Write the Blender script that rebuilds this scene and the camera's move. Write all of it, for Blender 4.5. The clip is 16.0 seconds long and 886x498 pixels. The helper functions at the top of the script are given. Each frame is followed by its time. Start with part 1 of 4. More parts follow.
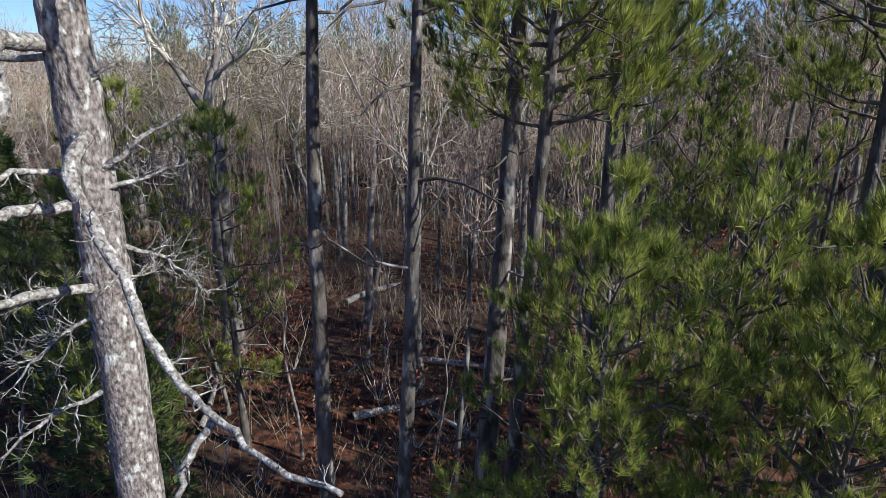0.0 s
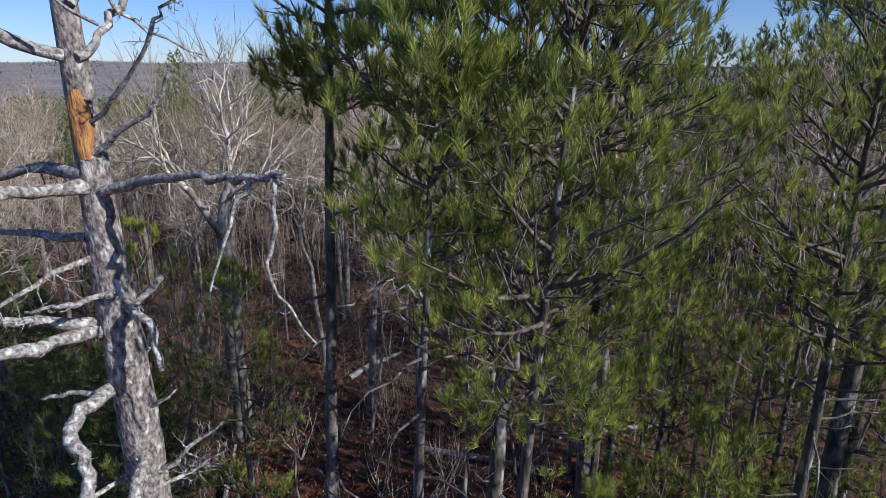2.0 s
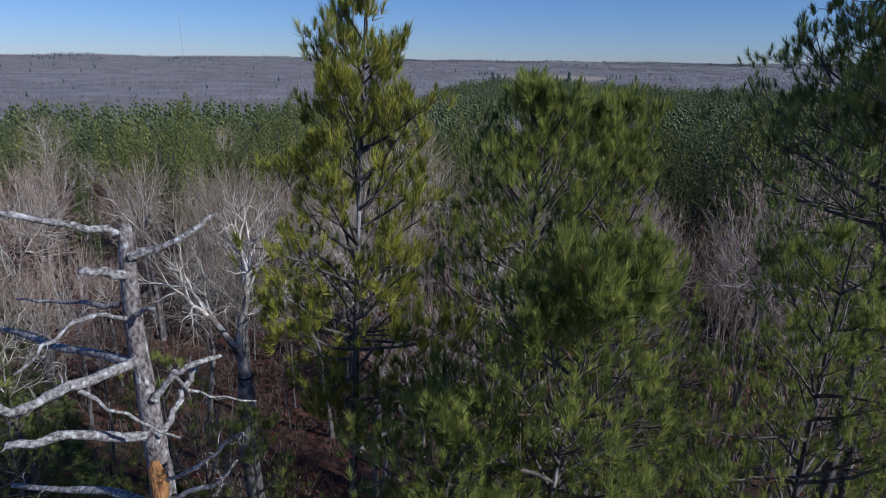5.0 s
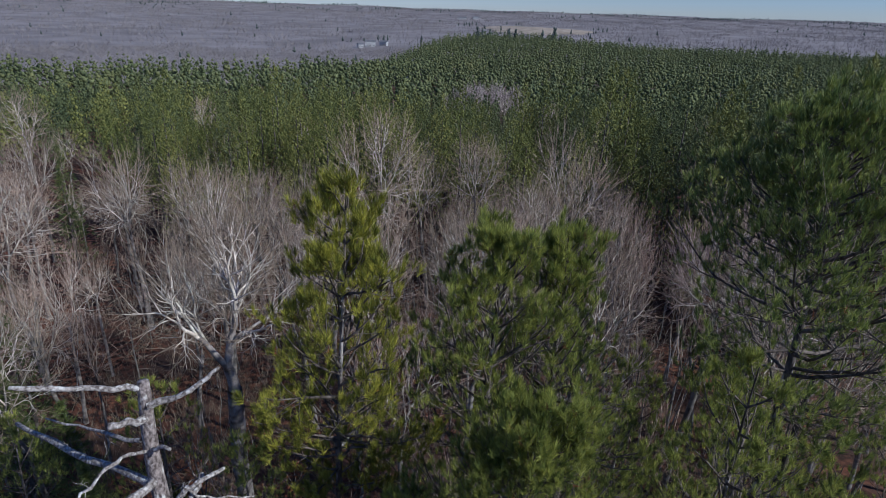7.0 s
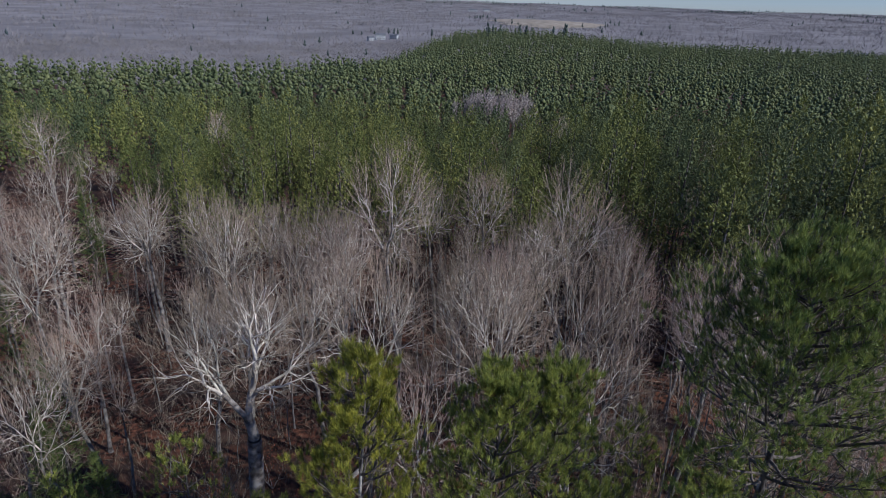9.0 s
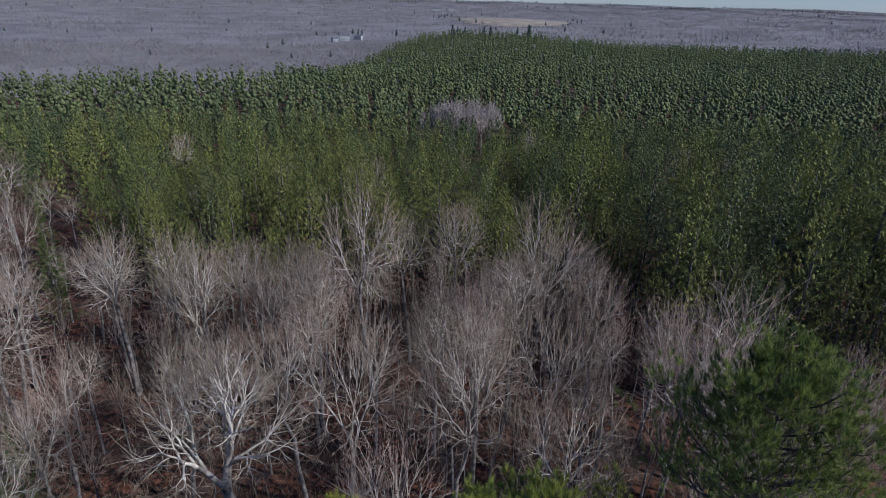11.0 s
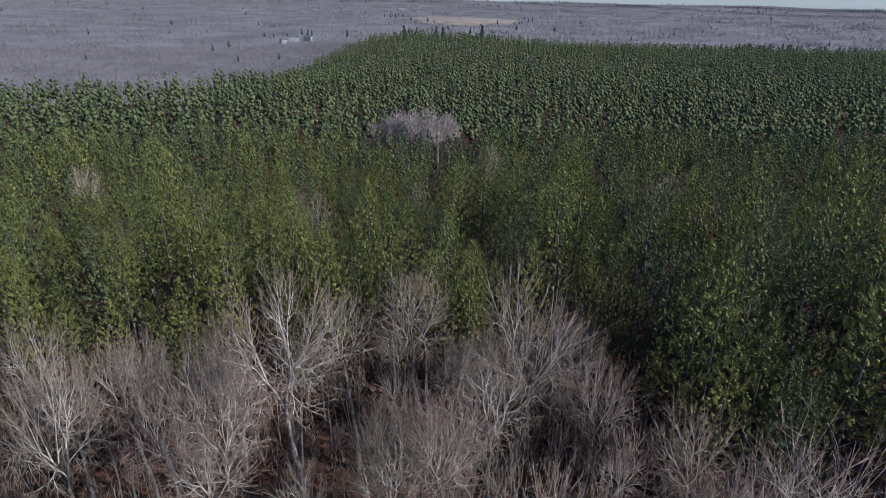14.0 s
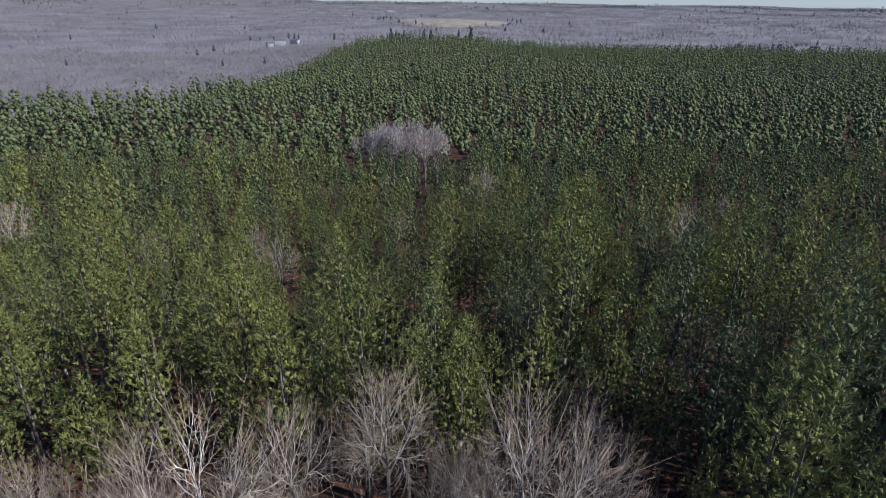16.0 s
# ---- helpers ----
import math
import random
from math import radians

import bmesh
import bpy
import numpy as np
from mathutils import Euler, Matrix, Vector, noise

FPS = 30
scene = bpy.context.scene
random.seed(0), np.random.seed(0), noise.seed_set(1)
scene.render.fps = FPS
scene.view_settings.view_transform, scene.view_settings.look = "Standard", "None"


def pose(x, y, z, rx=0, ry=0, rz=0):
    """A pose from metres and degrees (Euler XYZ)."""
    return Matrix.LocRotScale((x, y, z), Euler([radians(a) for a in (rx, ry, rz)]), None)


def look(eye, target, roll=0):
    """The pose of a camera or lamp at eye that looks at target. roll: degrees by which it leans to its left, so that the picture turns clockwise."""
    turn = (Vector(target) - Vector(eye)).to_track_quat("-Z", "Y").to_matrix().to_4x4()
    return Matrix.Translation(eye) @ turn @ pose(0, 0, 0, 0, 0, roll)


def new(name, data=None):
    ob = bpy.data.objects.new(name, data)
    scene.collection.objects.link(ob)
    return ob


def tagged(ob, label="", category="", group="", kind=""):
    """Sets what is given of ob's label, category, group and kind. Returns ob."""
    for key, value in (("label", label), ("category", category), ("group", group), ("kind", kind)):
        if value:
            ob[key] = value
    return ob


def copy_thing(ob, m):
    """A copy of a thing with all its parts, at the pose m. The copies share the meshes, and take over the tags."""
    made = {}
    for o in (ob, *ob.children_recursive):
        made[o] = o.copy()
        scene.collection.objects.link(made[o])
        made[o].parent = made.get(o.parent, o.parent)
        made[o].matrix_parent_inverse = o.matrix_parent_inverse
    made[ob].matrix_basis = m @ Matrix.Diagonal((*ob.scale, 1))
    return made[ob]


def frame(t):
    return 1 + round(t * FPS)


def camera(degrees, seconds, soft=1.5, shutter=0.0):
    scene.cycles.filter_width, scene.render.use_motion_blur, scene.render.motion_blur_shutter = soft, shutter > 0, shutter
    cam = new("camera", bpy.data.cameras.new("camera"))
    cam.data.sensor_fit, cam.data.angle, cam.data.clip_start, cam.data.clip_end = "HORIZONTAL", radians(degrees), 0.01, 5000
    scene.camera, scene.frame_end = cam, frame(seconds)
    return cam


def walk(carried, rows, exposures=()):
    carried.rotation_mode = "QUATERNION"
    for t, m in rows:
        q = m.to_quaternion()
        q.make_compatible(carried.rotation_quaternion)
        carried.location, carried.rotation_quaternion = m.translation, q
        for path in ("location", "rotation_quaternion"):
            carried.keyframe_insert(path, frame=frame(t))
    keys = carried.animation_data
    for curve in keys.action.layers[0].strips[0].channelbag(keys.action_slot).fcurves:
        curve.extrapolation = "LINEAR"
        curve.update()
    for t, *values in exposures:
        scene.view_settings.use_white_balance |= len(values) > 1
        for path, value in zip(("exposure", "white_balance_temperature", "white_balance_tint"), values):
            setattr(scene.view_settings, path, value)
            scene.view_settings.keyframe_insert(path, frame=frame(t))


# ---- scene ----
cam = camera(73.0, 16.0, soft=0.55)
PATH = [
    (0, (-0.096, 2.003, 10.554), (-0.152, 3.914, 9.967), 0.3),
    (0.5, (-0.12, 2.04, 11.469), (-0.17, 3.952, 10.885), 0.6),
    (1, (-0.101, 1.988, 12.427), (-0.156, 3.899, 11.84), 0.4),
    (1.5, (-0.175, 1.912, 13.416), (-0.212, 3.824, 12.829), 0.5),
    (2, (-0.139, 1.915, 14.3), (-0.19, 3.826, 13.712), 0.3),
    (2.5, (-0.198, 1.876, 15.148), (-0.24, 3.785, 14.551), 0.2),
    (3, (-0.204, 1.855, 15.92), (-0.256, 3.765, 15.33), 0.2),
    (3.5, (-0.251, 1.835, 16.645), (-0.301, 3.747, 16.06), 0.4),
    (4, (-0.261, 1.842, 17.408), (-0.312, 3.751, 16.816), 0.5),
    (4.5, (-0.279, 1.833, 18.091), (-0.33, 3.742, 17.5), 0.5),
    (5, (-0.294, 1.813, 18.791), (-0.342, 3.718, 18.187), 0.7),
    (7.5, (-0.135, 1.398, 22.342), (-0.115, 3.245, 21.575), 1.9),
    (8, (-0.187, 1.35, 23.044), (-0.176, 3.196, 22.273), 1.9),
    (8.5, (-0.204, 1.32, 23.795), (-0.22, 3.166, 23.024), 2.0),
    (11, (-0.417, 2.177, 26.857), (-0.333, 4.02, 26.084), 1.5),
    (11.5, (-0.389, 3.457, 27.004), (-0.25, 5.297, 26.235), 1.5),
    (12, (-0.316, 4.95, 27.182), (-0.141, 6.787, 26.412), 1.4),
    (12.5, (-0.161, 6.693, 27.344), (0.033, 8.527, 26.57), 1.2),
    (13, (0.01, 8.558, 27.404), (0.217, 10.391, 26.63), 1.3),
    (13.5, (0.251, 10.584, 27.46), (0.464, 12.415, 26.686), 1.2),
    (14, (0.485, 12.696, 27.526), (0.703, 14.527, 26.753), 1.1),
    (14.5, (0.745, 14.963, 27.488), (0.971, 16.794, 26.716), 1.1),
    (15, (1.156, 17.222, 27.457), (1.383, 19.054, 26.687), 1.0),
    (15.5, (1.51, 19.556, 27.52), (1.745, 21.388, 26.752), 0.9),
    (16, (1.926, 21.954, 27.674), (2.173, 23.784, 26.906), 0.7),
]
walk(cam, [(t, look(eye, target, roll)) for t, eye, target, roll in PATH],
     exposures=[(0.0, 0.55, 6050, 4), (2.5, 0.2, 5800, 8), (5.0, -0.16, 5450, 8), (8.0, -0.06, 5650, 9),
                (11.0, -0.14, 5600, 9), (13.5, 0.02, 5700, 9), (16.0, 0.3, 5800, 9)])

# ---------------------------------------------------------------- light
SUN_AZ, SUN_EL = 116.0, 33.0          # behind the path, to its right; a low winter sun
world = bpy.data.worlds.new("winter_sky")
scene.world = world
world.use_nodes = True
wt = world.node_tree
sky = wt.nodes.new("ShaderNodeTexSky")
sky.sky_type, sky.sun_disc = "NISHITA", False
sky.sun_elevation, sky.sun_rotation = radians(SUN_EL), radians(SUN_AZ)
sky.air_density, sky.dust_density, sky.ozone_density = 1.0, 0.0, 3.0
sky.altitude = 600
wt.nodes["Background"].inputs[1].default_value = 0.07
air = wt.nodes.new("ShaderNodeMix")
air.data_type, air.blend_type = "RGBA", "MULTIPLY"
air.inputs["Factor"].default_value = 1.0
air.inputs["B"].default_value = (0.76, 0.89, 1.3, 1)
wt.links.new(sky.outputs[0], air.inputs["A"])
wt.links.new(air.outputs["Result"], wt.nodes["Background"].inputs[0])
sun = new("sun", bpy.data.lights.new("sun", "SUN"))
sun.data.energy, sun.data.angle, sun.data.color = 4.4, radians(0.5), (1.0, 0.95, 0.87)
to_sun = Vector((math.sin(radians(SUN_AZ)) * math.cos(radians(SUN_EL)),
                 math.cos(radians(SUN_AZ)) * math.cos(radians(SUN_EL)), math.sin(radians(SUN_EL))))
sun.matrix_world = look((30, -40, 60), Vector((30, -40, 60)) - to_sun)


# ---------------------------------------------------------------- materials
def mix_material(name, dark, light, scale, rough=0.85, detail=4.0, stretch=(1, 1, 1), bump=0.0, bump_scale=30.0,
                 third=None, third_scale=3.0, third_range=(0.55, 0.7), per_object=0.0, per_island=0.0,
                 translucent=0.0, dark_at=0.35, light_at=0.65):
    """Two colours by noise, a third in larger patches, with bump and variation from object to object or island to island."""
    m = bpy.data.materials.new(name)
    m.use_nodes = True
    t = m.node_tree
    n, l = t.nodes, t.links
    bsdf = n["Principled BSDF"]
    bsdf.inputs["Roughness"].default_value = rough
    bsdf.inputs["Specular IOR Level"].default_value = 0.25
    co = n.new("ShaderNodeTexCoord")
    mp = n.new("ShaderNodeMapping")
    mp.inputs["Scale"].default_value = stretch
    l.new(co.outputs["Object"], mp.inputs[0])
    tex = n.new("ShaderNodeTexNoise")
    tex.inputs["Scale"].default_value, tex.inputs["Detail"].default_value = scale, detail
    l.new(mp.outputs[0], tex.inputs["Vector"])
    ramp = n.new("ShaderNodeValToRGB")
    ramp.color_ramp.elements[0].position, ramp.color_ramp.elements[0].color = dark_at, (*dark, 1)
    ramp.color_ramp.elements[1].position, ramp.color_ramp.elements[1].color = light_at, (*light, 1)
    l.new(tex.outputs["Fac"], ramp.inputs[0])
    colour = ramp.outputs[0]
    if third:
        big = n.new("ShaderNodeTexNoise")
        big.inputs["Scale"].default_value, big.inputs["Detail"].default_value = third_scale, 5.0
        l.new(mp.outputs[0], big.inputs["Vector"])
        r2 = n.new("ShaderNodeMapRange")
        r2.inputs["From Min"].default_value, r2.inputs["From Max"].default_value = third_range
        l.new(big.outputs["Fac"], r2.inputs[0])
        mx = n.new("ShaderNodeMix")
        mx.data_type = "RGBA"
        l.new(r2.outputs[0], mx.inputs["Factor"])
        l.new(colour, mx.inputs["A"])
        mx.inputs["B"].default_value = (*third, 1)
        colour = mx.outputs["Result"]
    for amount, node, out in ((per_object, "ShaderNodeObjectInfo", "Random"), (per_island, "ShaderNodeNewGeometry", "Random Per Island")):
        if amount:
            src = n.new(node)
            vr = n.new("ShaderNodeMapRange")
            vr.inputs["To Min"].default_value, vr.inputs["To Max"].default_value = 1 - amount, 1 + amount
            l.new(src.outputs[out], vr.inputs[0])
            hsv = n.new("ShaderNodeHueSaturation")
            hr = n.new("ShaderNodeMapRange")
            hr.inputs["To Min"].default_value, hr.inputs["To Max"].default_value = 0.5 + amount * 0.06, 0.5 - amount * 0.06
            l.new(src.outputs[out], hr.inputs[0])
            l.new(hr.outputs[0], hsv.inputs["Hue"])
            l.new(vr.outputs[0], hsv.inputs["Value"])
            l.new(colour, hsv.inputs["Color"])
            colour = hsv.outputs[0]
    l.new(colour, bsdf.inputs["Base Color"])
    if bump:
        bt = n.new("ShaderNodeTexNoise")
        bt.inputs["Scale"].default_value, bt.inputs["Detail"].default_value = bump_scale, 5.0
        l.new(mp.outputs[0], bt.inputs["Vector"])
        bp = n.new("ShaderNodeBump")
        bp.inputs["Strength"].default_value, bp.inputs["Distance"].default_value = bump, 0.03
        l.new(bt.outputs["Fac"], bp.inputs["Height"])
        l.new(bp.outputs[0], bsdf.inputs["Normal"])
    if translucent:
        tr = n.new("ShaderNodeBsdfTranslucent")
        l.new(colour, tr.inputs["Color"])
        ms = n.new("ShaderNodeMixShader")
        ms.inputs[0].default_value = translucent
        l.new(bsdf.outputs[0], ms.inputs[1])
        l.new(tr.outputs[0], ms.inputs[2])
        l.new(ms.outputs[0], n["Material Output"].inputs["Surface"])
    return m


M_DEAD = mix_material("weathered_dead_bark", (0.085, 0.066, 0.06), (0.36, 0.305, 0.28), 24, bump=1.0, bump_scale=26, stretch=(1, 1, 0.6),
                      third=(0.60, 0.575, 0.535), third_scale=11, third_range=(0.56, 0.68))
M_DEAD_LIMB = mix_material("lichen_grey_dead_wood", (0.12, 0.10, 0.09), (0.44, 0.40, 0.37), 22, bump=0.9, bump_scale=34,
                           third=(0.62, 0.60, 0.565), third_scale=13, third_range=(0.54, 0.66))
M_BAREWOOD = mix_material("orange_bare_wood", (0.20, 0.09, 0.035), (0.55, 0.27, 0.10), 16, bump=0.8, bump_scale=40, stretch=(1, 1, 0.4))
M_PINEBARK = mix_material("pine_bark", (0.045, 0.037, 0.032), (0.16, 0.135, 0.12), 8, bump=1.0, bump_scale=18, stretch=(1, 1, 0.4),
                          third=(0.36, 0.33, 0.305), third_scale=5, third_range=(0.57, 0.66))
M_PINELIMB = mix_material("pine_limb_bark", (0.05, 0.04, 0.034), (0.19, 0.155, 0.13), 9, bump=0.8, bump_scale=24)
# darker than limb bark: partly its own tone, partly grove shade in the colour
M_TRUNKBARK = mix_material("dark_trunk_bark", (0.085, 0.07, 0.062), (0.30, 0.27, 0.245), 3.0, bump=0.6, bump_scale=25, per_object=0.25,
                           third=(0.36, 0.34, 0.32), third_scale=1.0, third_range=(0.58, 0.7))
M_PALETWIG = mix_material("pale_scrub_twigs", (0.25, 0.20, 0.185), (0.42, 0.36, 0.335), 1.2, per_object=0.25)
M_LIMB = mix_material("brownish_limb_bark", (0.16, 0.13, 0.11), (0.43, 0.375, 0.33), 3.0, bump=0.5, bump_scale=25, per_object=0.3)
M_TANTWIG = mix_material("tan_twigs", (0.23, 0.165, 0.115), (0.48, 0.375, 0.285), 1.2, per_object=0.2)
M_GREYBARK = mix_material("grey_hardwood_bark", (0.34, 0.29, 0.235), (0.76, 0.68, 0.58), 3.0, bump=0.5, bump_scale=25, per_object=0.25,
                          third=(0.52, 0.47, 0.42), third_scale=1.0, third_range=(0.55, 0.7))
M_TWIG = mix_material("hardwood_twigs", (0.19, 0.135, 0.10), (0.43, 0.335, 0.26), 1.2, per_object=0.3)
M_NEEDLE = mix_material("pine_needles", (0.115, 0.15, 0.036), (0.46, 0.475, 0.115), 4.5, rough=0.4, detail=1.0, per_object=0.1, per_island=0.25, translucent=0.4)
M_NEEDLE_DARK = mix_material("dark_pine_needles", (0.09, 0.13, 0.036), (0.34, 0.38, 0.10), 4.0, rough=0.45, detail=1.0, per_island=0.3, translucent=0.25)
M_NEEDLE_OLIVE = mix_material("yellowing_pine_needles", (0.14, 0.15, 0.026), (0.46, 0.44, 0.07), 4.5, rough=0.45, detail=1.0, per_island=0.3, translucent=0.25)
M_YOUNG = mix_material("young_pine_needles", (0.058, 0.08, 0.037), (0.185, 0.205, 0.085), 0.5, rough=0.75, per_object=0.2, per_island=0.12, translucent=0.12,
                       third=(0.175, 0.18, 0.065), third_scale=0.06, third_range=(0.5, 0.75))
# lighter, yellower copy of M_YOUNG, with front light put into the colour
M_YOUNG_OLIVE = mix_material("olive_young_pine_needles", (0.095, 0.112, 0.032), (0.26, 0.265, 0.075), 0.5, rough=0.75, per_object=0.2, per_island=0.12, translucent=0.15)
M_CEDAR = mix_material("cedar_foliage", (0.045, 0.07, 0.022), (0.15, 0.175, 0.05), 3.0, rough=0.6, per_island=0.3, translucent=0.15)
M_RUSSET = mix_material("withered_leaves", (0.12, 0.04, 0.022), (0.33, 0.13, 0.06), 3, per_island=0.4, translucent=0.2)
# bare-wood grey, with the pallor of distance haze put into the colour
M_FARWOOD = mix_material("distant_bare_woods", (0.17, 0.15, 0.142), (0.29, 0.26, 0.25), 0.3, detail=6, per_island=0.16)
M_FARPINE = mix_material("distant_evergreens", (0.06, 0.08, 0.075), (0.085, 0.105, 0.085), 0.05, per_island=0.25)


def ground_material():
    """Russet leaf litter near, the haze-grey of the far woods farther out, by distance from the grove."""
    # near-black low tone and hard contrast put dense canopy shade into the litter
    m = mix_material("leaf_litter", (0.022, 0.011, 0.008), (0.24, 0.092, 0.05), 3.2, rough=0.95, detail=8, dark_at=0.42, light_at=0.72, bump=0.9, bump_scale=7,
                     third=(0.075, 0.045, 0.032), third_scale=0.25, third_range=(0.45, 0.65))
    t = m.node_tree
    n, l = t.nodes, t.links
    bsdf = n["Principled BSDF"]
    near = bsdf.inputs["Base Color"].links[0].from_socket
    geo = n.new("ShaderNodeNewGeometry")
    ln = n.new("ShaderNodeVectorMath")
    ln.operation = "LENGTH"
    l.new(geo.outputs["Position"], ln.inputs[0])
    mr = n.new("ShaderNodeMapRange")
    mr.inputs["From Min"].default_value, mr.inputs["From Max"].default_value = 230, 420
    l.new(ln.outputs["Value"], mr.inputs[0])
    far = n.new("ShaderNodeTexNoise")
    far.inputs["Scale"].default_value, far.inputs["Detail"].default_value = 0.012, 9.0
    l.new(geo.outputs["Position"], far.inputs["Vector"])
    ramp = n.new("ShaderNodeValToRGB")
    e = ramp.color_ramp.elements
    # distance haze is painted into these greys, to match the far woods
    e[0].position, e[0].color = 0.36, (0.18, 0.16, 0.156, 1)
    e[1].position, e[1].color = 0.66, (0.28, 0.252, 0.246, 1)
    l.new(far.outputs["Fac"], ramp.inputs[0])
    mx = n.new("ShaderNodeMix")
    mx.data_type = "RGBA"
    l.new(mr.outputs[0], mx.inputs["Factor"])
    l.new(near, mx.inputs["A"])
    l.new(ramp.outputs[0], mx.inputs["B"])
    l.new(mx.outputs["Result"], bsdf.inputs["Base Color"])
    return m


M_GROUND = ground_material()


# ---------------------------------------------------------------- geometry helpers
class Geo:
    """Triangles gathered from arrays, made into one mesh."""
    def __init__(self):
        self.v, self.f, self.count = [], [], 0

    def add(self, v, f):
        v, f = np.asarray(v, float).reshape(-1, 3), np.asarray(f, int).reshape(-1, 3)
        self.v.append(v)
        self.f.append(f + self.count)
        self.count += len(v)
        return self

    def mesh(self, name, material, smooth=True):
        v, f = np.concatenate(self.v), np.concatenate(self.f)
        me = bpy.data.meshes.new(name)
        me.vertices.add(len(v))
        me.vertices.foreach_set("co", v.astype(np.float32).ravel())
        me.loops.add(f.size)
        me.loops.foreach_set("vertex_index", f.astype(np.int32).ravel())
        me.polygons.add(len(f))
        me.polygons.foreach_set("loop_start", np.arange(0, f.size, 3, dtype=np.int32))
        me.polygons.foreach_set("use_smooth", np.full(len(f), smooth))
        me.update(calc_edges=True)
        me.materials.append(material)
        return me


def part(name, geo, material, parent, label="", smooth=True, kind=""):
    ob = new(name, geo.mesh(name, material, smooth))
    ob.parent = parent
    return tagged(ob, label=label, kind=kind)


def thing(name, m, label, category, group="", kind=""):
    ob = new(name)
    ob.empty_display_size = 0.3
    ob.matrix_basis = m
    return tagged(ob, label, category, group, kind)


def unit(v):
    return v / np.maximum(np.linalg.norm(v, axis=-1, keepdims=True), 1e-9)


def across(d, rng):
    """A random direction square to each d."""
    r = rng.normal(size=d.shape)
    return unit(r - (r * d).sum(-1, keepdims=True) * d)


def tubes(geo, p, r, sides, cap=False, lumps=0.0, rng=None):
    """Tubes along many polylines p (n, s, 3) with radii r (n, s)."""
    n, s, _ = p.shape
    tan = unit(np.gradient(p, axis=1))
    ref = np.where(np.abs(tan[:, :1, 2:3]) > 0.8, np.array([1.0, 0.0, 0.0]), np.array([0.0, 0.0, 1.0]))
    a = unit(np.cross(tan, ref))
    b = np.cross(tan, a)
    ang = np.linspace(0, 2 * np.pi, sides, endpoint=False)
    rr = np.repeat(r[:, :, None], sides, 2)
    if lumps:
        rr = rr * (1 + lumps * rng.normal(size=rr.shape))
    ring = p[:, :, None] + rr[..., None] * (np.cos(ang)[None, None, :, None] * a[:, :, None] + np.sin(ang)[None, None, :, None] * b[:, :, None])
    base = (np.arange(n)[:, None, None] * s + np.arange(s - 1)[None, :, None]) * sides
    i = np.arange(sides)[None, None]
    j = (i + 1) % sides
    q0, q1, q2, q3 = base + i, base + j, base + sides + j, base + sides + i
    faces = np.concatenate([np.stack([q0, q1, q2], -1).reshape(-1, 3), np.stack([q0, q2, q3], -1).reshape(-1, 3)])
    verts = ring.reshape(-1, 3)
    if cap:
        ends = p[:, -1] + tan[:, -1] * r[:, -1:] * 0.4
        top = np.arange(n)[:, None] * s * sides + (s - 1) * sides
        k = np.arange(sides)[None]
        tip = len(verts) + np.arange(n)[:, None] + 0 * k
        faces = np.concatenate([faces, np.stack([top + k, top + (k + 1) % sides, tip], -1).reshape(-1, 3)])
        verts = np.concatenate([verts, ends])
    geo.add(verts, faces)


def cones(geo, start, end, r, rng):
    """Three-sided tapering twigs."""
    d = unit(end - start)
    a = across(d, rng)
    b = np.cross(d, a)
    ring = [start + r[:, None] * (math.cos(t) * a + math.sin(t) * b) for t in (0, 2.094, 4.189)]
    v = np.stack(ring + [end], 1)
    k = np.arange(len(start))[:, None, None] * 4
    geo.add(v, k + np.array([[0, 1, 3], [1, 2, 3], [2, 0, 3]])[None])


def grow(start, d, length, segs, rng, up=0.2, wander=0.12):
    """Polylines from starts along directions d that bend upwards and wander."""
    p = [start]
    for _ in range(segs):
        d = unit(d + wander * rng.normal(size=d.shape) + np.array([0, 0, up]) / segs)
        p.append(p[-1] + d * (length / segs)[:, None])
    return np.stack(p, 1)


def taper(r0, r1, segs):
    t = np.linspace(0, 1, segs + 1)[None]
    return r0[:, None] * (1 - t) + r1[:, None] * t


def children(p, r, length, k, rng, t0, t1, a0, a1, lf, rf):
    """Where k side branches leave each polyline: start, direction, length, radius."""
    n, s, _ = p.shape
    t = rng.uniform(t0, t1, (n, k))
    x = t * (s - 1)
    i = np.minimum(x.astype(int), s - 2)
    f = (x - i)[..., None]
    row = np.arange(n)[:, None]
    start = p[row, i] * (1 - f) + p[row, i + 1] * f
    tan = unit(p[row, i + 1] - p[row, i])
    rad = r[row, i] * (1 - f[..., 0]) + r[row, i + 1] * f[..., 0]
    ang = rng.uniform(radians(a0), radians(a1), (n, k))[..., None]
    d = tan * np.cos(ang) + across(tan, rng) * np.sin(ang)
    ln = length[:, None] * lf * (1.15 - 0.65 * t) * rng.uniform(0.7, 1.25, (n, k))
    return start.reshape(-1, 3), d.reshape(-1, 3), ln.ravel(), (rad * rf).ravel()


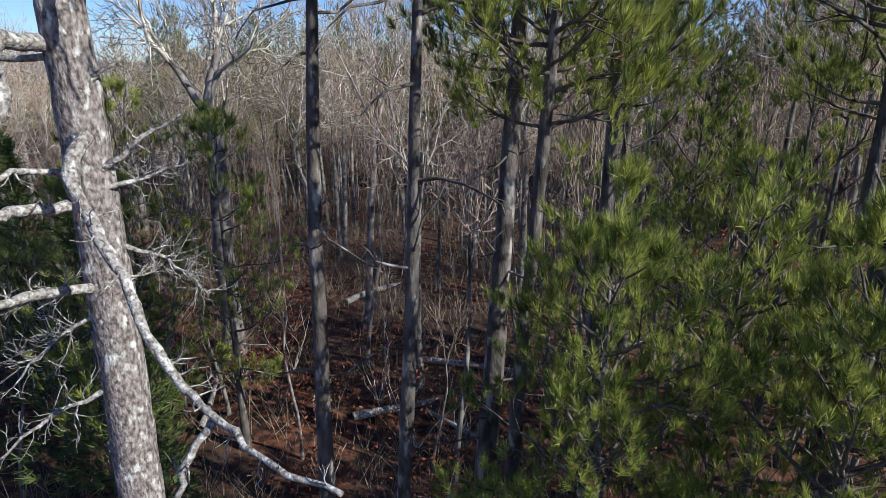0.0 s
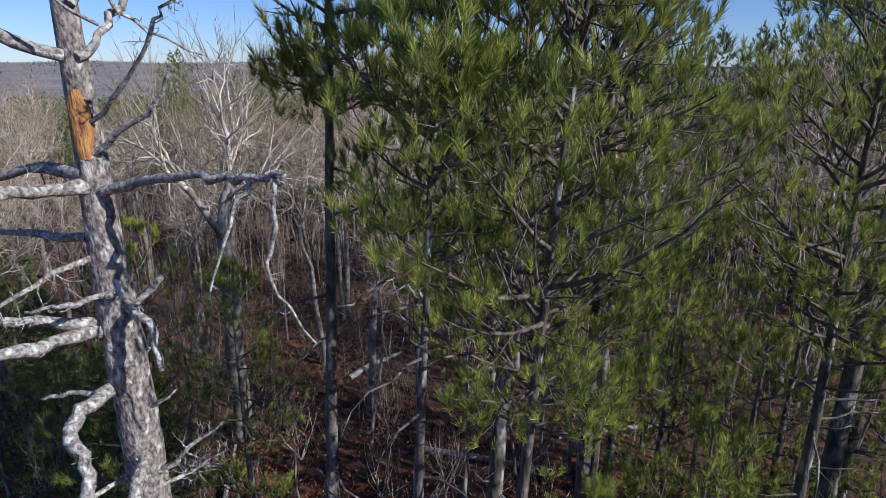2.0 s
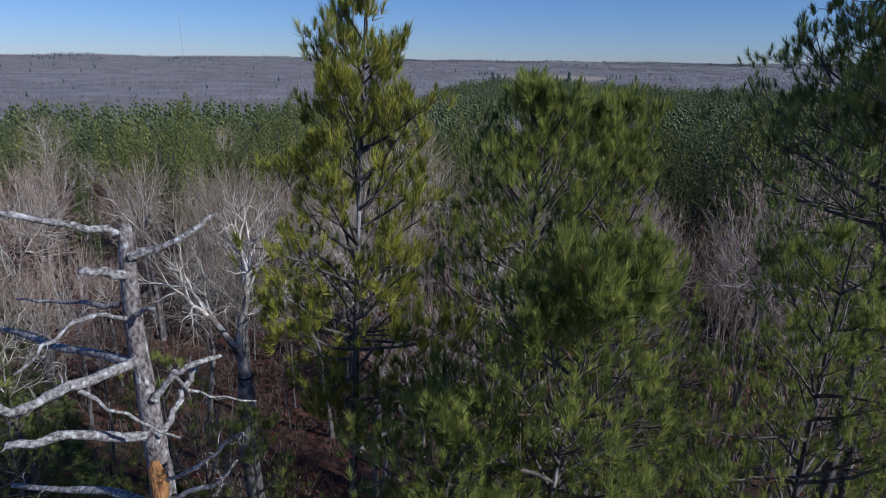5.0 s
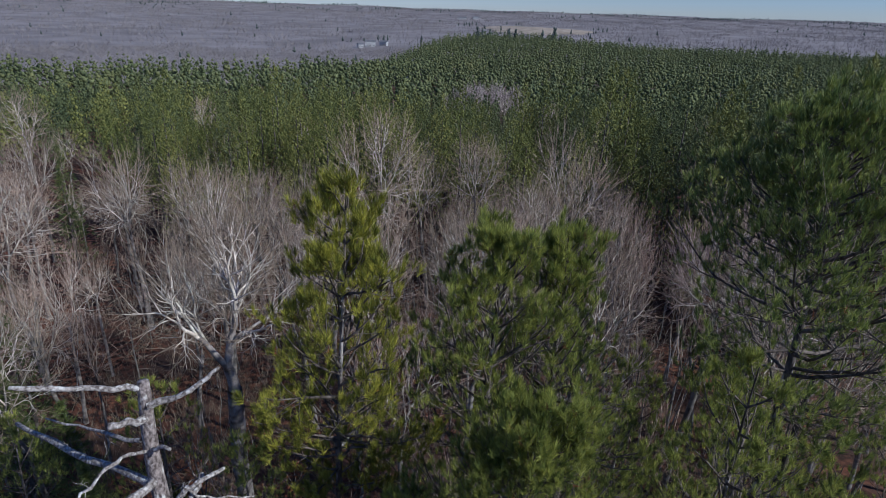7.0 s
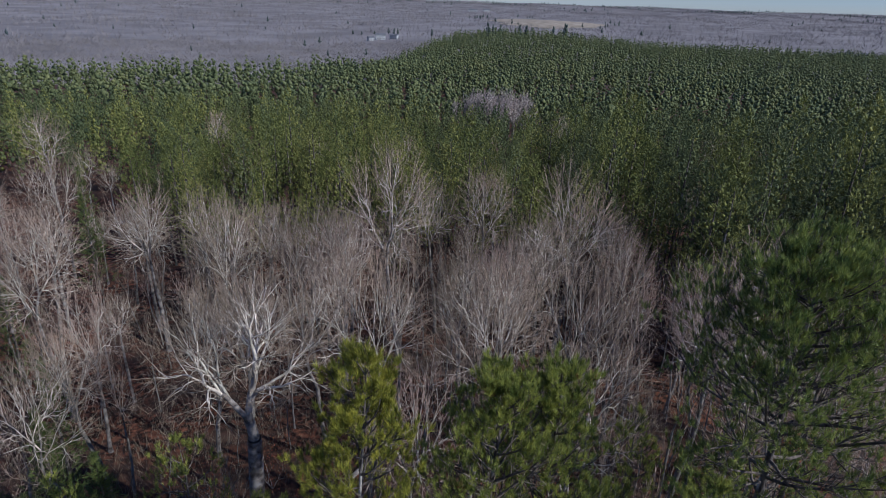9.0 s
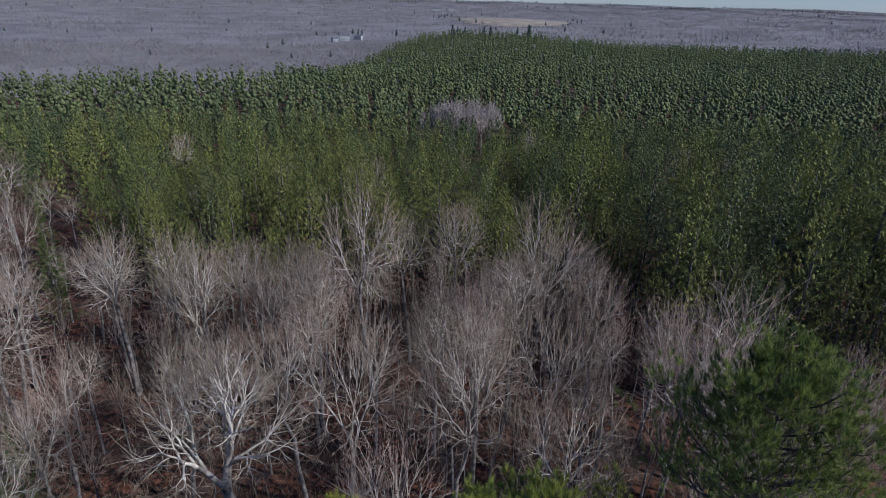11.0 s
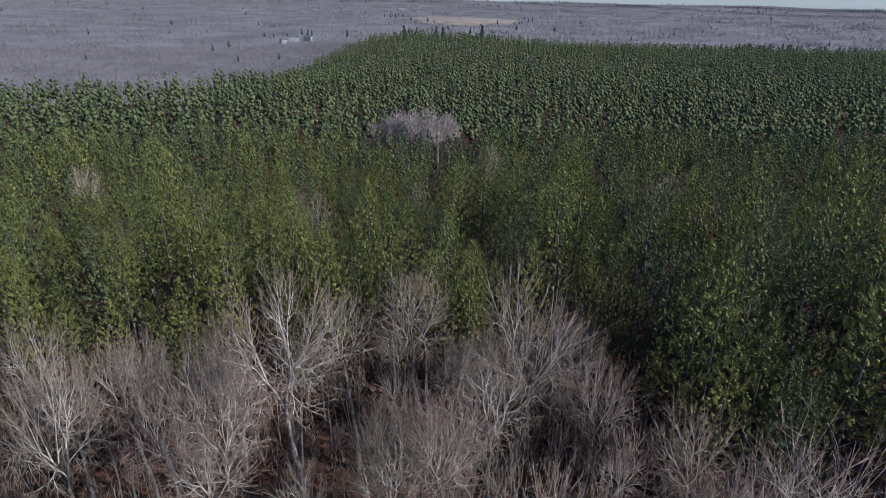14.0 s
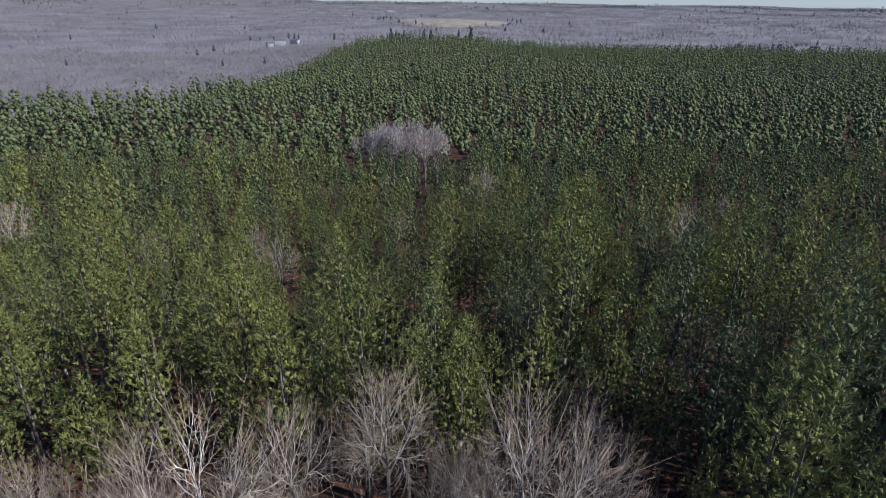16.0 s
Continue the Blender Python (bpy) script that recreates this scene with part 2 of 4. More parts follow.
def tufts(geo, at, axis, rng, needles, length, width, a0=8, a1=62):
    """Upright brushes of pointed needles along shoot ends, rounded above: the side needles start lower and lean out."""
    ax = np.repeat(axis, needles, 0)
    size = np.repeat(rng.uniform(0.75, 1.2, len(at)), needles) * length
    back = rng.uniform(0, 1, len(ax))
    ang = np.radians(a0 + (a1 - a0) * np.clip(0.25 + 0.75 * back, 0, 1) * rng.uniform(0.3, 1, len(ax)))[:, None]
    d = ax * np.cos(ang) + across(ax, rng) * np.sin(ang)
    base = np.repeat(at, needles, 0) - ax * (back * 0.7 * size)[:, None]
    side = across(d, rng) * width
    tip = base + d * (size * rng.uniform(0.6, 0.95, len(ax)))[:, None]
    v = np.stack([base - side, base + side, tip], 1)
    geo.add(v, np.arange(len(v) * 3).reshape(-1, 3))


def scatter(base_v, base_f, places, turn, scale, tall):
    """Many turned and scaled copies of a small shape as one array pair."""
    c, s = np.cos(turn)[:, None], np.sin(turn)[:, None]
    x = (base_v[None, :, 0] * c - base_v[None, :, 1] * s) * scale[:, None]
    y = (base_v[None, :, 0] * s + base_v[None, :, 1] * c) * scale[:, None]
    z = base_v[None, :, 2] * tall[:, None]
    v = np.stack([x, y, z], -1) + places[:, None]
    f = base_f[None] + (np.arange(len(places)) * len(base_v))[:, None, None]
    return v.reshape(-1, 3), f.reshape(-1, 3)


# ---------------------------------------------------------------- ground
def smooth(a, b, x):
    t = np.clip((x - a) / (b - a), 0, 1)
    return t * t * (3 - 2 * t)


def ground_z(x, y):
    x, y = np.asarray(x, float), np.asarray(y, float)
    far = np.where(y > 0, np.hypot(x * 0.75, y), np.hypot(x, y) * 0.3)
    left = np.interp(far, [0, 70, 150, 215, 320, 480, 1000, 1800, 3000, 3600, 7000], [0.5, 0.5, -4.8, -4.2, -23, -42, -40, -24, 4, 12, 16])
    right = np.interp(far, [0, 70, 150, 300, 430, 540, 800, 1100, 1800, 3000, 7000], [0.5, 0.5, -5.5, -8.0, -6, -19, -32, -34, -22, 2, 14])
    w = smooth(-0.27, 0.04, x / np.maximum(y, 1.0))
    z = left * (1 - w) + right * w
    z = z + 5.0 * np.exp(-((x - 45) / 60) ** 2 - ((y - 425) / 70) ** 2)
    roll = smooth(90, 600, far) * 3.0 + smooth(1200, 3500, far) * 6.0
    return z + roll * np.sin(x * 0.006 + 1.3) * np.cos(y * 0.0045 + x * 0.0013) + 0.15 * np.sin(x * 0.9) * np.cos(y * 0.7 + 0.4)


def build_ground():
    radii = np.concatenate([np.arange(0, 60, 1.5), np.geomspace(60, 4950, 100)])
    turns = np.linspace(0, 2 * np.pi, 241)[:-1]
    rr, tt = np.meshgrid(radii, turns, indexing="ij")
    x, y = rr * np.sin(tt), rr * np.cos(tt)
    v = np.stack([x, y, ground_z(x, y)], -1).reshape(-1, 3)
    m = len(turns)
    i = np.arange(len(radii) - 1)[:, None] * m
    j = np.arange(m)[None]
    k = (j + 1) % m
    f = np.concatenate([np.stack([i + j, i + m + j, i + m + k], -1).reshape(-1, 3), np.stack([i + j, i + m + k, i + k], -1).reshape(-1, 3)])
    g = Geo().add(v, f)
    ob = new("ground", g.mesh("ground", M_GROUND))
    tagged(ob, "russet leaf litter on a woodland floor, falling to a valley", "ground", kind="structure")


build_ground()


def stand(x, y):
    """The height of the ground at a place, a little under its surface."""
    return float(ground_z(x, y)) - 0.05


# ---------------------------------------------------------------- kinds of trees
def pine_tree(name, x, y, top, crown_base, spread, seed, label, lean=(0, 0), r0=0.17, limbs=46, second=6, third=2,
              needles=44, length=0.175, width=0.0046, needle=None, group="pines at the edge of the clearing", rise=40, bark=None, bend=1.0, dead=0):
    """A pine: tapered trunk, whorled limbs with upturned ends, and brushes of needles that stand up from the shoots."""
    rng = np.random.default_rng(seed)
    z0 = stand(x, y)
    h = top - z0
    tree = thing(name, pose(x, y, z0), label, "tree", group)
    segs = 14
    t = np.linspace(0, 1, segs + 1)
    wob = np.cumsum(rng.normal(0, 0.02, (segs + 1, 2)), 0) * t[:, None]
    trunk = np.stack([lean[0] * t ** bend + wob[:, 0], lean[1] * t ** bend + wob[:, 1], h * t], -1)[None]
    rad = (r0 * (1 - 0.93 * t) + 0.05 * r0 * np.exp(-t * 30))[None]
    g = Geo()
    tubes(g, trunk, rad, 10, lumps=0.03, rng=rng)
    part("trunk", g, bark or M_PINEBARK, tree)
    tb = (crown_base - z0) / h
    tl = tb + (0.985 - tb) * np.sort(rng.uniform(0, 1, limbs) ** 1.0)
    az = np.arange(limbs) * 2.39996 + rng.normal(0, 0.4, limbs)
    x_ = tl * segs
    i = np.minimum(x_.astype(int), segs - 1)
    start = trunk[0, i] + (trunk[0, i + 1] - trunk[0, i]) * (x_ - i)[:, None]
    rel = (tl - tb) / (1 - tb)
    prof = np.clip(np.minimum(0.5 + 1.6 * rel, 1.0), 0, 1) * np.clip(1.25 * (1 - rel) ** 0.65 + 0.1, 0, 1)
    ln = spread * prof * rng.uniform(0.7, 1.2, limbs)
    el = radians(2) + rel * radians(rise) + rng.normal(0, 0.12, limbs)
    d = np.stack([np.cos(az) * np.cos(el), np.sin(az) * np.cos(el), np.sin(el)], -1)
    p1 = grow(start, d, ln, 6, rng, up=0.55, wander=0.12)
    rad1 = taper(0.011 + 0.011 * ln, np.full(limbs, 0.005), 6)
    s2, d2, l2, r2 = children(p1, rad1, ln, second, rng, 0.25, 0.98, 28, 66, 0.46, 0.6)
    p2 = grow(s2, d2, l2, 2, rng, up=0.5, wander=0.16)
    rad2 = taper(r2, np.full(len(r2), 0.004), 2)
    s3, d3, l3, r3 = children(p2, rad2, np.maximum(l2, 0.4), third, rng, 0.3, 0.95, 25, 60, 0.6, 0.7)
    p3 = grow(s3, d3, l3, 2, rng, up=0.4, wander=0.1)
    rad3 = taper(r3, np.full(len(r3), 0.003), 2)
    for k in range(limbs):
        g = Geo()
        tubes(g, p1[k:k + 1], rad1[k:k + 1], 5)
        tubes(g, p2[k * second:(k + 1) * second], rad2[k * second:(k + 1) * second], 3)
        m = second * third
        q = p3[k * m:(k + 1) * m]
        cones(g, q[:, 0], q[:, -1], rad3[k * m:(k + 1) * m, 0], rng)
        part("limb", g, bark or M_PINELIMB, tree)
    if dead:
        td = rng.uniform(0.45, 1.0, dead) * tb
        q = td * segs
        i = np.minimum(q.astype(int), segs - 1)
        s = trunk[0, i] + (trunk[0, i + 1] - trunk[0, i]) * (q - i)[:, None]
        a = rng.uniform(0, 6.28, dead)
        p = grow(s, np.stack([np.cos(a), np.sin(a), rng.uniform(-0.2, 0.5, dead)], -1), rng.uniform(0.5, 1.7, dead), 5, rng, up=-0.15, wander=0.28)
        rd = taper(np.full(dead, 0.022), np.full(dead, 0.005), 5)
        s, d, l, r = children(p, rd, np.full(dead, 1.0), 4, rng, 0.3, 1.0, 30, 75, 0.35, 0.6)
        for k in range(dead):
            g = Geo()
            tubes(g, p[k:k + 1], rd[k:k + 1], 5)
            cones(g, s[4 * k:4 * k + 4], s[4 * k:4 * k + 4] + d[4 * k:4 * k + 4] * l[4 * k:4 * k + 4, None], r[4 * k:4 * k + 4], rng)
            part("dead_branch", g, bark or M_PINEBARK, tree, "bare dead branch")
    lift = np.array([0, 0, 1.0])
    g = Geo()
    for p, share in ((p1, 1.0), (p2, 1.0), (p3, 1.0)):
        tufts(g, p[:, -1], unit(0.6 * unit(p[:, -1] - p[:, -2]) + lift), rng, needles, length, width, 4, 66)
    brown = rng.random(len(p3)) < 0.05
    gb = Geo()
    tufts(gb, p3[brown, 1], unit(unit(p3[brown, -1] - p3[brown, -2]) + lift), rng, 10, length * 0.7, width * 1.2, 20, 120)
    part("withered_needles", gb, M_RUSSET, tree, "clumps of withered brown needles", smooth=False, kind="stuff")
    keep = rng.random(len(p2)) < 0.25
    tufts(g, p2[keep, 1], unit(unit(p2[keep, 2] - p2[keep, 1]) + lift), rng, needles // 2, length, width, 4, 60)
    part("crown", g, needle or M_NEEDLE, tree, "upright brushes of long green needles", smooth=False, kind="stuff")
    return tree


def slivers(geo, at, d, length, width, rng):
    """The finest twigs: one thin blade each."""
    side = across(d, rng) * width
    v = np.stack([at - side, at + side, at + d * length[:, None]], 1)
    geo.add(v, np.arange(len(v) * 3).reshape(-1, 3))


def bare_tree(name, m, label, category, group, rng, h, fork, r0, spread, tips, wander=0.12, fine=1.0, twigs=None, bark=None, low=0.06, slim=0.5, sprays=5):
    """A leafless broadleaf tree: the limbs divide again and again towards twig ends spread under a rounded crown."""
    tree = thing(name, m, label, category, group)
    trunk = grow(np.zeros((1, 3)), np.array([[0.0, 0.0, 1.0]]), np.array([fork * h]), 6, rng, up=0.1, wander=0.04)
    tr = taper(np.array([r0]), np.array([r0 * 0.8]), 6)
    tr[0, 0] *= 1.35
    head = trunk[0, -1]
    tall = h - head[2]
    e = rng.uniform(-1, 1, tips)
    a = rng.uniform(0, 6.283, tips)
    reach = rng.uniform(0.3, 1.0, tips) ** 0.5
    flat = np.sqrt(1 - e * e) * spread * reach * (1 + 0.16 * np.sin(3 * a + rng.uniform(0, 6)) + 0.1 * np.sin(5 * a + 4 * e))
    ends = np.stack([head[0] + flat * np.cos(a), head[1] + flat * np.sin(a), head[2] + tall * (0.5 + 0.5 * e * reach)], -1)
    heart = ends[rng.integers(max(tips // 8, 4), size=tips)]
    ends = 0.62 * ends + 0.38 * heart + 0.02 * h * rng.normal(size=ends.shape)
    ends = ends[ends[:, 2] > head[2] + low * tall]
    count = len(ends)
    thin = r0 * 0.6 / count ** slim
    segs = []
    limbs = 0
    todo = [(head, np.array([0, 0, 1.0]), np.arange(count), -1)]
    while todo:
        p, d, ids, limb_id = todo.pop()
        n = len(ids)
        if limb_id < 0 and n <= count / 5:
            limb_id = limbs
            limbs += 1
        if n == 1:
            segs.append((p, ends[ids[0]], d, 1, limb_id))
            continue
        c = ends[ids].mean(0)
        far = np.linalg.norm(c - p)
        way = unit(0.76 * unit(c - p) + 0.24 * d + wander * rng.normal(size=3))
        q = p + way * far * rng.uniform(0.16, 0.36)
        segs.append((p, q, d, n, limb_id))
        rel = unit(ends[ids] - q)
        mid = rel.mean(0)
        axis = np.linalg.svd(rel - mid, full_matrices=False)[2][0] + 0.35 * rng.normal(size=3)
        rank = np.argsort((rel - mid) @ axis)
        k = min(max(int(round(n * rng.uniform(0.28, 0.72))), 1), n - 1)
        todo += [(q, way, ids[rank[:k]], limb_id), (q, way, ids[rank[k:]], limb_id)]
    p0, p1 = np.array([x[0] for x in segs]), np.array([x[1] for x in segs])
    came, size, owner = np.array([x[2] for x in segs]), np.array([x[3] for x in segs]), np.array([x[4] for x in segs])
    ln = np.linalg.norm(p1 - p0, axis=-1)[:, None]
    knee = 0.5 * (p0 + p1) + 0.05 * ln * (came - unit(p1 - p0)) + wander * 0.25 * ln * rng.normal(size=p0.shape)
    line = np.stack([p0, knee, p1], 1)
    ra = np.maximum(thin * size ** slim, np.where(size > 3, 0.015, 0.008) * fine)
    rad = np.stack([ra, ra * 0.93, ra * 0.85], 1)
    thick = size >= 2 if count > 100 else size >= 7
    g = Geo()
    tubes(g, trunk, tr, 9 if r0 > 0.1 else 5, lumps=0.03, rng=rng)
    main = owner < 0
    tubes(g, line[main], rad[main], 6 if r0 > 0.1 else 4)
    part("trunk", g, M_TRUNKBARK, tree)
    for k in range(limbs):
        own = (owner == k) & thick
        if own.any():
            g = Geo()
            big = own & (size > 5)
            if big.any():
                tubes(g, line[big], rad[big], 4)
            fine_own = own & (size <= 5)
            if fine_own.any():
                tubes(g, line[fine_own][:, [0, 2]], rad[fine_own][:, [0, 2]], 3)
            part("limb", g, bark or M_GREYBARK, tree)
    g = Geo()
    mid = ~thick & ~main & (size > 1)
    if mid.any():
        tubes(g, line[mid][:, [0, 2]], rad[mid][:, [0, 2]], 3)
    last = size == 1
    cones(g, line[last, 0], line[last, 2], np.maximum(ra[last], 0.012 * fine), rng)
    way = unit(p1 - p0)[last]
    l = np.clip(ln[last, 0], 0.5, 1.5)
    t = rng.uniform(0.15, 1.0, (len(way), sprays))[..., None]
    at = (p0[last][:, None] + t * (p1 - p0)[last][:, None]).reshape(-1, 3)
    d = unit(np.repeat(way, sprays, 0) + 0.4 * rng.normal(size=(len(at), 3)) + np.array([0, 0, 0.12]))
    slivers(g, at, d, np.repeat(l, sprays) * rng.uniform(0.22, 0.5, len(at)), 0.0085 * fine, rng)
    part("crown", g, twigs or M_TWIG, tree, "haze of fine brownish twigs", kind="stuff")
    return tree


def puffs(geo, at, axis, size, rng):
    """Dense clumps of needles: uneven eight-sided bodies stretched along their shoots."""
    n = len(at)
    a = across(axis, rng)
    b = np.cross(axis, a)

    def off(lo, hi):
        return (size * rng.uniform(lo, hi, n))[:, None]
    v = np.stack([at + axis * off(1.0, 1.6), at + a * off(0.6, 1.15), at + b * off(0.6, 1.15), at - a * off(0.6, 1.15), at - b * off(0.6, 1.15), at - axis * off(0.8, 1.3)], 1)
    f = np.array([[0, 1, 2], [0, 2, 3], [0, 3, 4], [0, 4, 1], [5, 2, 1], [5, 3, 2], [5, 4, 3], [5, 1, 4]])
    geo.add(v, (np.arange(n) * 6)[:, None, None] + f[None])


def young_geo(rng, h, clumps, size, brushes, blades, length, width, radius=1.2):
    """Crown of a young pine: a ragged, rounded cone of dense clumps, with upturned needle brushes all over it."""
    g = Geo()
    lobes = rng.uniform(0, 6, 2)

    def places(n, inner, outer):
        rel = 1 - ((np.arange(n) + rng.uniform(0, 1, n)) / n) ** 0.8
        az = np.arange(n) * 2.39996 + rng.uniform(0, 0.9, n)
        lobe = 1 + 0.25 * np.sin(3 * az + lobes[0]) * np.cos(7 * rel + lobes[1])
        r = radius * (1 - rel ** 1.9) ** 0.72 * lobe * rng.uniform(inner, outer, n)
        flat = np.stack([np.cos(az), np.sin(az), 0 * az], -1)
        at = flat * r[:, None] + np.array([0, 0, h]) * (0.42 + 0.55 * rel)[:, None]
        return rel, at, unit(flat * 0.45 + np.array([0, 0, 1.0]) + 0.25 * rng.normal(size=flat.shape))

    rel, at, axis = places(clumps, 0.05, 0.5)
    puffs(g, at, axis, size * (1.15 - 0.55 * rel) * rng.uniform(0.75, 1.25, clumps), rng)
    if blades:
        rel, at, axis = places(brushes, 0.42, 1.05)
        tufts(g, at, axis, rng, blades, length, width, 5, 75)
    return g


# ---------------------------------------------------------------- the dead pine
def dead_limb(tree, pts, r0, r1, seed, name="limb", twigs=0, twig_len=0.35, cap=True, label=""):
    """One dead limb through a few points, uneven and broken at its end, with short twigs."""
    rng = np.random.default_rng(seed)
    pts = np.array(pts, float) - np.array(tree.matrix_basis.translation)
    n = 4 * (len(pts) - 1)
    t = np.linspace(0, len(pts) - 1, n + 1)
    p = np.stack([np.interp(t, np.arange(len(pts)), pts[:, c]) for c in range(3)], -1)
    for _ in range(2):
        p[1:-1] = 0.25 * p[:-2] + 0.5 * p[1:-1] + 0.25 * p[2:]
    p[1:-1] += rng.normal(0, 0.018, p[1:-1].shape)
    rad = np.linspace(r0, r1, n + 1) * rng.uniform(0.88, 1.15, n + 1)
    g = Geo()
    tubes(g, p[None], rad[None], 8, cap=cap, lumps=0.08, rng=rng)
    if twigs:
        s, d, l, r = children(p[None], rad[None], np.array([1.0]), twigs, rng, 0.25, 1.0, 35, 85, twig_len, 0.35)
        q = grow(s, d, l, 4, rng, up=0.5, wander=0.3)
        tubes(g, q, taper(np.clip(r, 0.006, 0.013), np.full(len(r), 0.003), 4), 4)
        s, d, l, r = children(q, taper(r, r * 0.3, 4), l, 3, rng, 0.2, 0.95, 30, 75, 0.6, 0.7)
        q = grow(s, d, l, 3, rng, up=0.4, wander=0.3)
        tubes(g, q, taper(np.full(len(r), 0.005), np.full(len(r), 0.002), 3), 3)
    return part(name, g, M_DEAD_LIMB, tree, label)


def dead_pine():
    x, y = -3.95, 8.08
    z0 = stand(x, y)
    tree = thing("dead_pine_tree", pose(x, y, z0), "dead leafless pine with peeling pale bark and a broken top", "tree")
    rng = np.random.default_rng(5)
    z = np.array([0, 2, 4, 6, 7.2, 8.4, 9.4, 10.4, 11.2, 12, 12.7, 13.4, 14.2, 15, 15.7, 16.3, 16.75, 17.0]) - z0
    z[0] = 0
    px = np.interp(z + z0, [0, 6, 9, 10.5, 12.3, 14.5, 15.8, 17], [-3.98, -3.97, -3.96, -3.94, -3.98, -4.02, -4.05, -3.96]) - x
    p = np.stack([px, 0.03 * np.sin(z), z], -1)[None]
    r = np.interp(z + z0, [0, 1, 6, 10, 11.5, 13, 15, 16.5, 17], [0.34, 0.27, 0.245, 0.225, 0.215, 0.16, 0.115, 0.09, 0.075])[None]
    g = Geo()
    fine = np.linspace(0, z.max(), 90)
    pf = np.stack([np.interp(fine, z, p[0, :, c]) for c in range(3)], -1)[None]
    tubes(g, pf, np.interp(fine, z, r[0])[None], 22, cap=True, lumps=0.035, rng=rng)
    part("trunk", g, M_DEAD, tree, "pale peeling bark over grey wood")
    return tree


SNAG = dead_pine()
limb = dead_limb
limb(SNAG, [(-4.0, 8.0, 16.93), (-4.46, 7.7, 17.12), (-5.1, 7.3, 17.40)], 0.045, 0.028, 11)
limb(SNAG, [(-3.92, 8.0, 16.66), (-3.37, 8.1, 16.84), (-3.05, 8.3, 17.09)], 0.045, 0.022, 12)
limb(SNAG, [(-4.0, 8.0, 16.45), (-4.24, 7.6, 16.64)], 0.055, 0.045, 13, "stub")
limb(SNAG, [(-4.1, 8.0, 16.1), (-5.08, 8.4, 15.91), (-5.95, 8.8, 15.78)], 0.03, 0.012, 14, twigs=2)
limb(SNAG, [(-4.05, 8.0, 15.92), (-4.2, 7.5, 16.2), (-4.42, 7.1, 16.0), (-4.6, 6.9, 15.8)], 0.03, 0.014, 15, twigs=2)
limb(SNAG, [(-4.05, 8.0, 15.33), (-5.73, 8.8, 15.19), (-7.0, 9.5, 15.1)], 0.06, 0.035, 16, twigs=2)
limb(SNAG, [(-4.05, 8.0, 15.37), (-4.26, 7.3, 15.47), (-4.31, 6.7, 15.61), (-4.4, 6.2, 15.85)], 0.065, 0.04, 17, twigs=3)
limb(SNAG, [(-3.97, 8.0, 15.95), (-3.62, 7.8, 16.13)], 0.035, 0.022, 18, "stub")
limb(SNAG, [(-3.9, 8.0, 14.85), (-3.72, 8.1, 15.1), (-3.47, 8.2, 15.28), (-3.25, 8.5, 15.2)], 0.045, 0.03, 19, twigs=3, twig_len=0.2)
limb(SNAG, [(-3.77, 8.2, 15.08), (-3.58, 8.4, 14.73), (-2.95, 8.8, 14.38)], 0.025, 0.010, 20, twigs=3, twig_len=0.25)
limb(SNAG, [(-3.92, 8.0, 14.35), (-3.73, 8.3, 14.66), (-3.62, 8.6, 15.0)], 0.05, 0.035, 21)
limb(SNAG, [(-4.05, 8.0, 14.37), (-4.66, 7.5, 14.68), (-5.13, 7.2, 14.75)], 0.065, 0.04, 22, twigs=3, twig_len=0.2)
limb(SNAG, [(-4.28, 7.3, 15.4), (-3.79, 7.5, 14.87), (-3.42, 7.6, 14.63)], 0.022, 0.014, 23)
limb(SNAG, [(-3.9, 8.0, 13.72), (-3.17, 7.7, 14.22), (-2.85, 7.5, 14.68), (-2.6, 7.4, 14.85)], 0.03, 0.010, 24, twigs=8, twig_len=0.3)
limb(SNAG, [(-3.9, 8.0, 13.42), (-3.19, 7.8, 13.81), (-2.83, 7.7, 14.27)], 0.035, 0.016, 25, twigs=3, twig_len=0.25)
limb(SNAG, [(-4.05, 8.0, 13.19), (-4.85, 8.4, 13.2), (-6.7, 8.9, 12.8)], 0.07, 0.035, 26, twigs=3)
limb(SNAG, [(-4.02, 8.0, 13.04), (-4.18, 7.4, 13.14), (-4.26, 6.8, 13.2), (-4.3, 6.1, 13.02)], 0.075, 0.045, 27, twigs=3)
limb(SNAG, [(-4.28, 7.0, 13.19), (-5.3, 7.25, 13.12)], 0.04, 0.02, 28)
ARM = limb(SNAG, [(-3.92, 8.0, 13.0), (-3.16, 7.7, 13.22), (-2.52, 7.3, 13.32), (-1.98, 7.0, 13.34), (-1.6, 6.85, 13.4)], 0.06, 0.022, 29, twigs=2)
limb(SNAG, [(-1.96, 7.0, 13.34), (-2.14, 6.9, 12.97), (-2.35, 6.8, 12.3)], 0.024, 0.010, 30, twigs=2, twig_len=0.15)
limb(SNAG, [(-1.7, 6.9, 13.38), (-1.72, 6.8, 12.79), (-1.82, 6.8, 12.55), (-1.38, 6.7, 11.93)], 0.024, 0.010, 31, twigs=4, twig_len=0.2)
limb(SNAG, [(-4.1, 8.0, 12.5), (-5.09, 8.6, 12.38), (-6.5, 9.2, 12.2)], 0.06, 0.03, 32)
limb(SNAG, [(-4.06, 8.0, 12.3), (-4.34, 7.4, 12.2), (-4.7, 6.9, 11.95)], 0.035, 0.018, 33, twigs=14, twig_len=0.35)
limb(SNAG, [(-4.08, 8.0, 11.46), (-4.57, 7.6, 11.69), (-5.0, 7.2, 11.88)], 0.075, 0.045, 34)
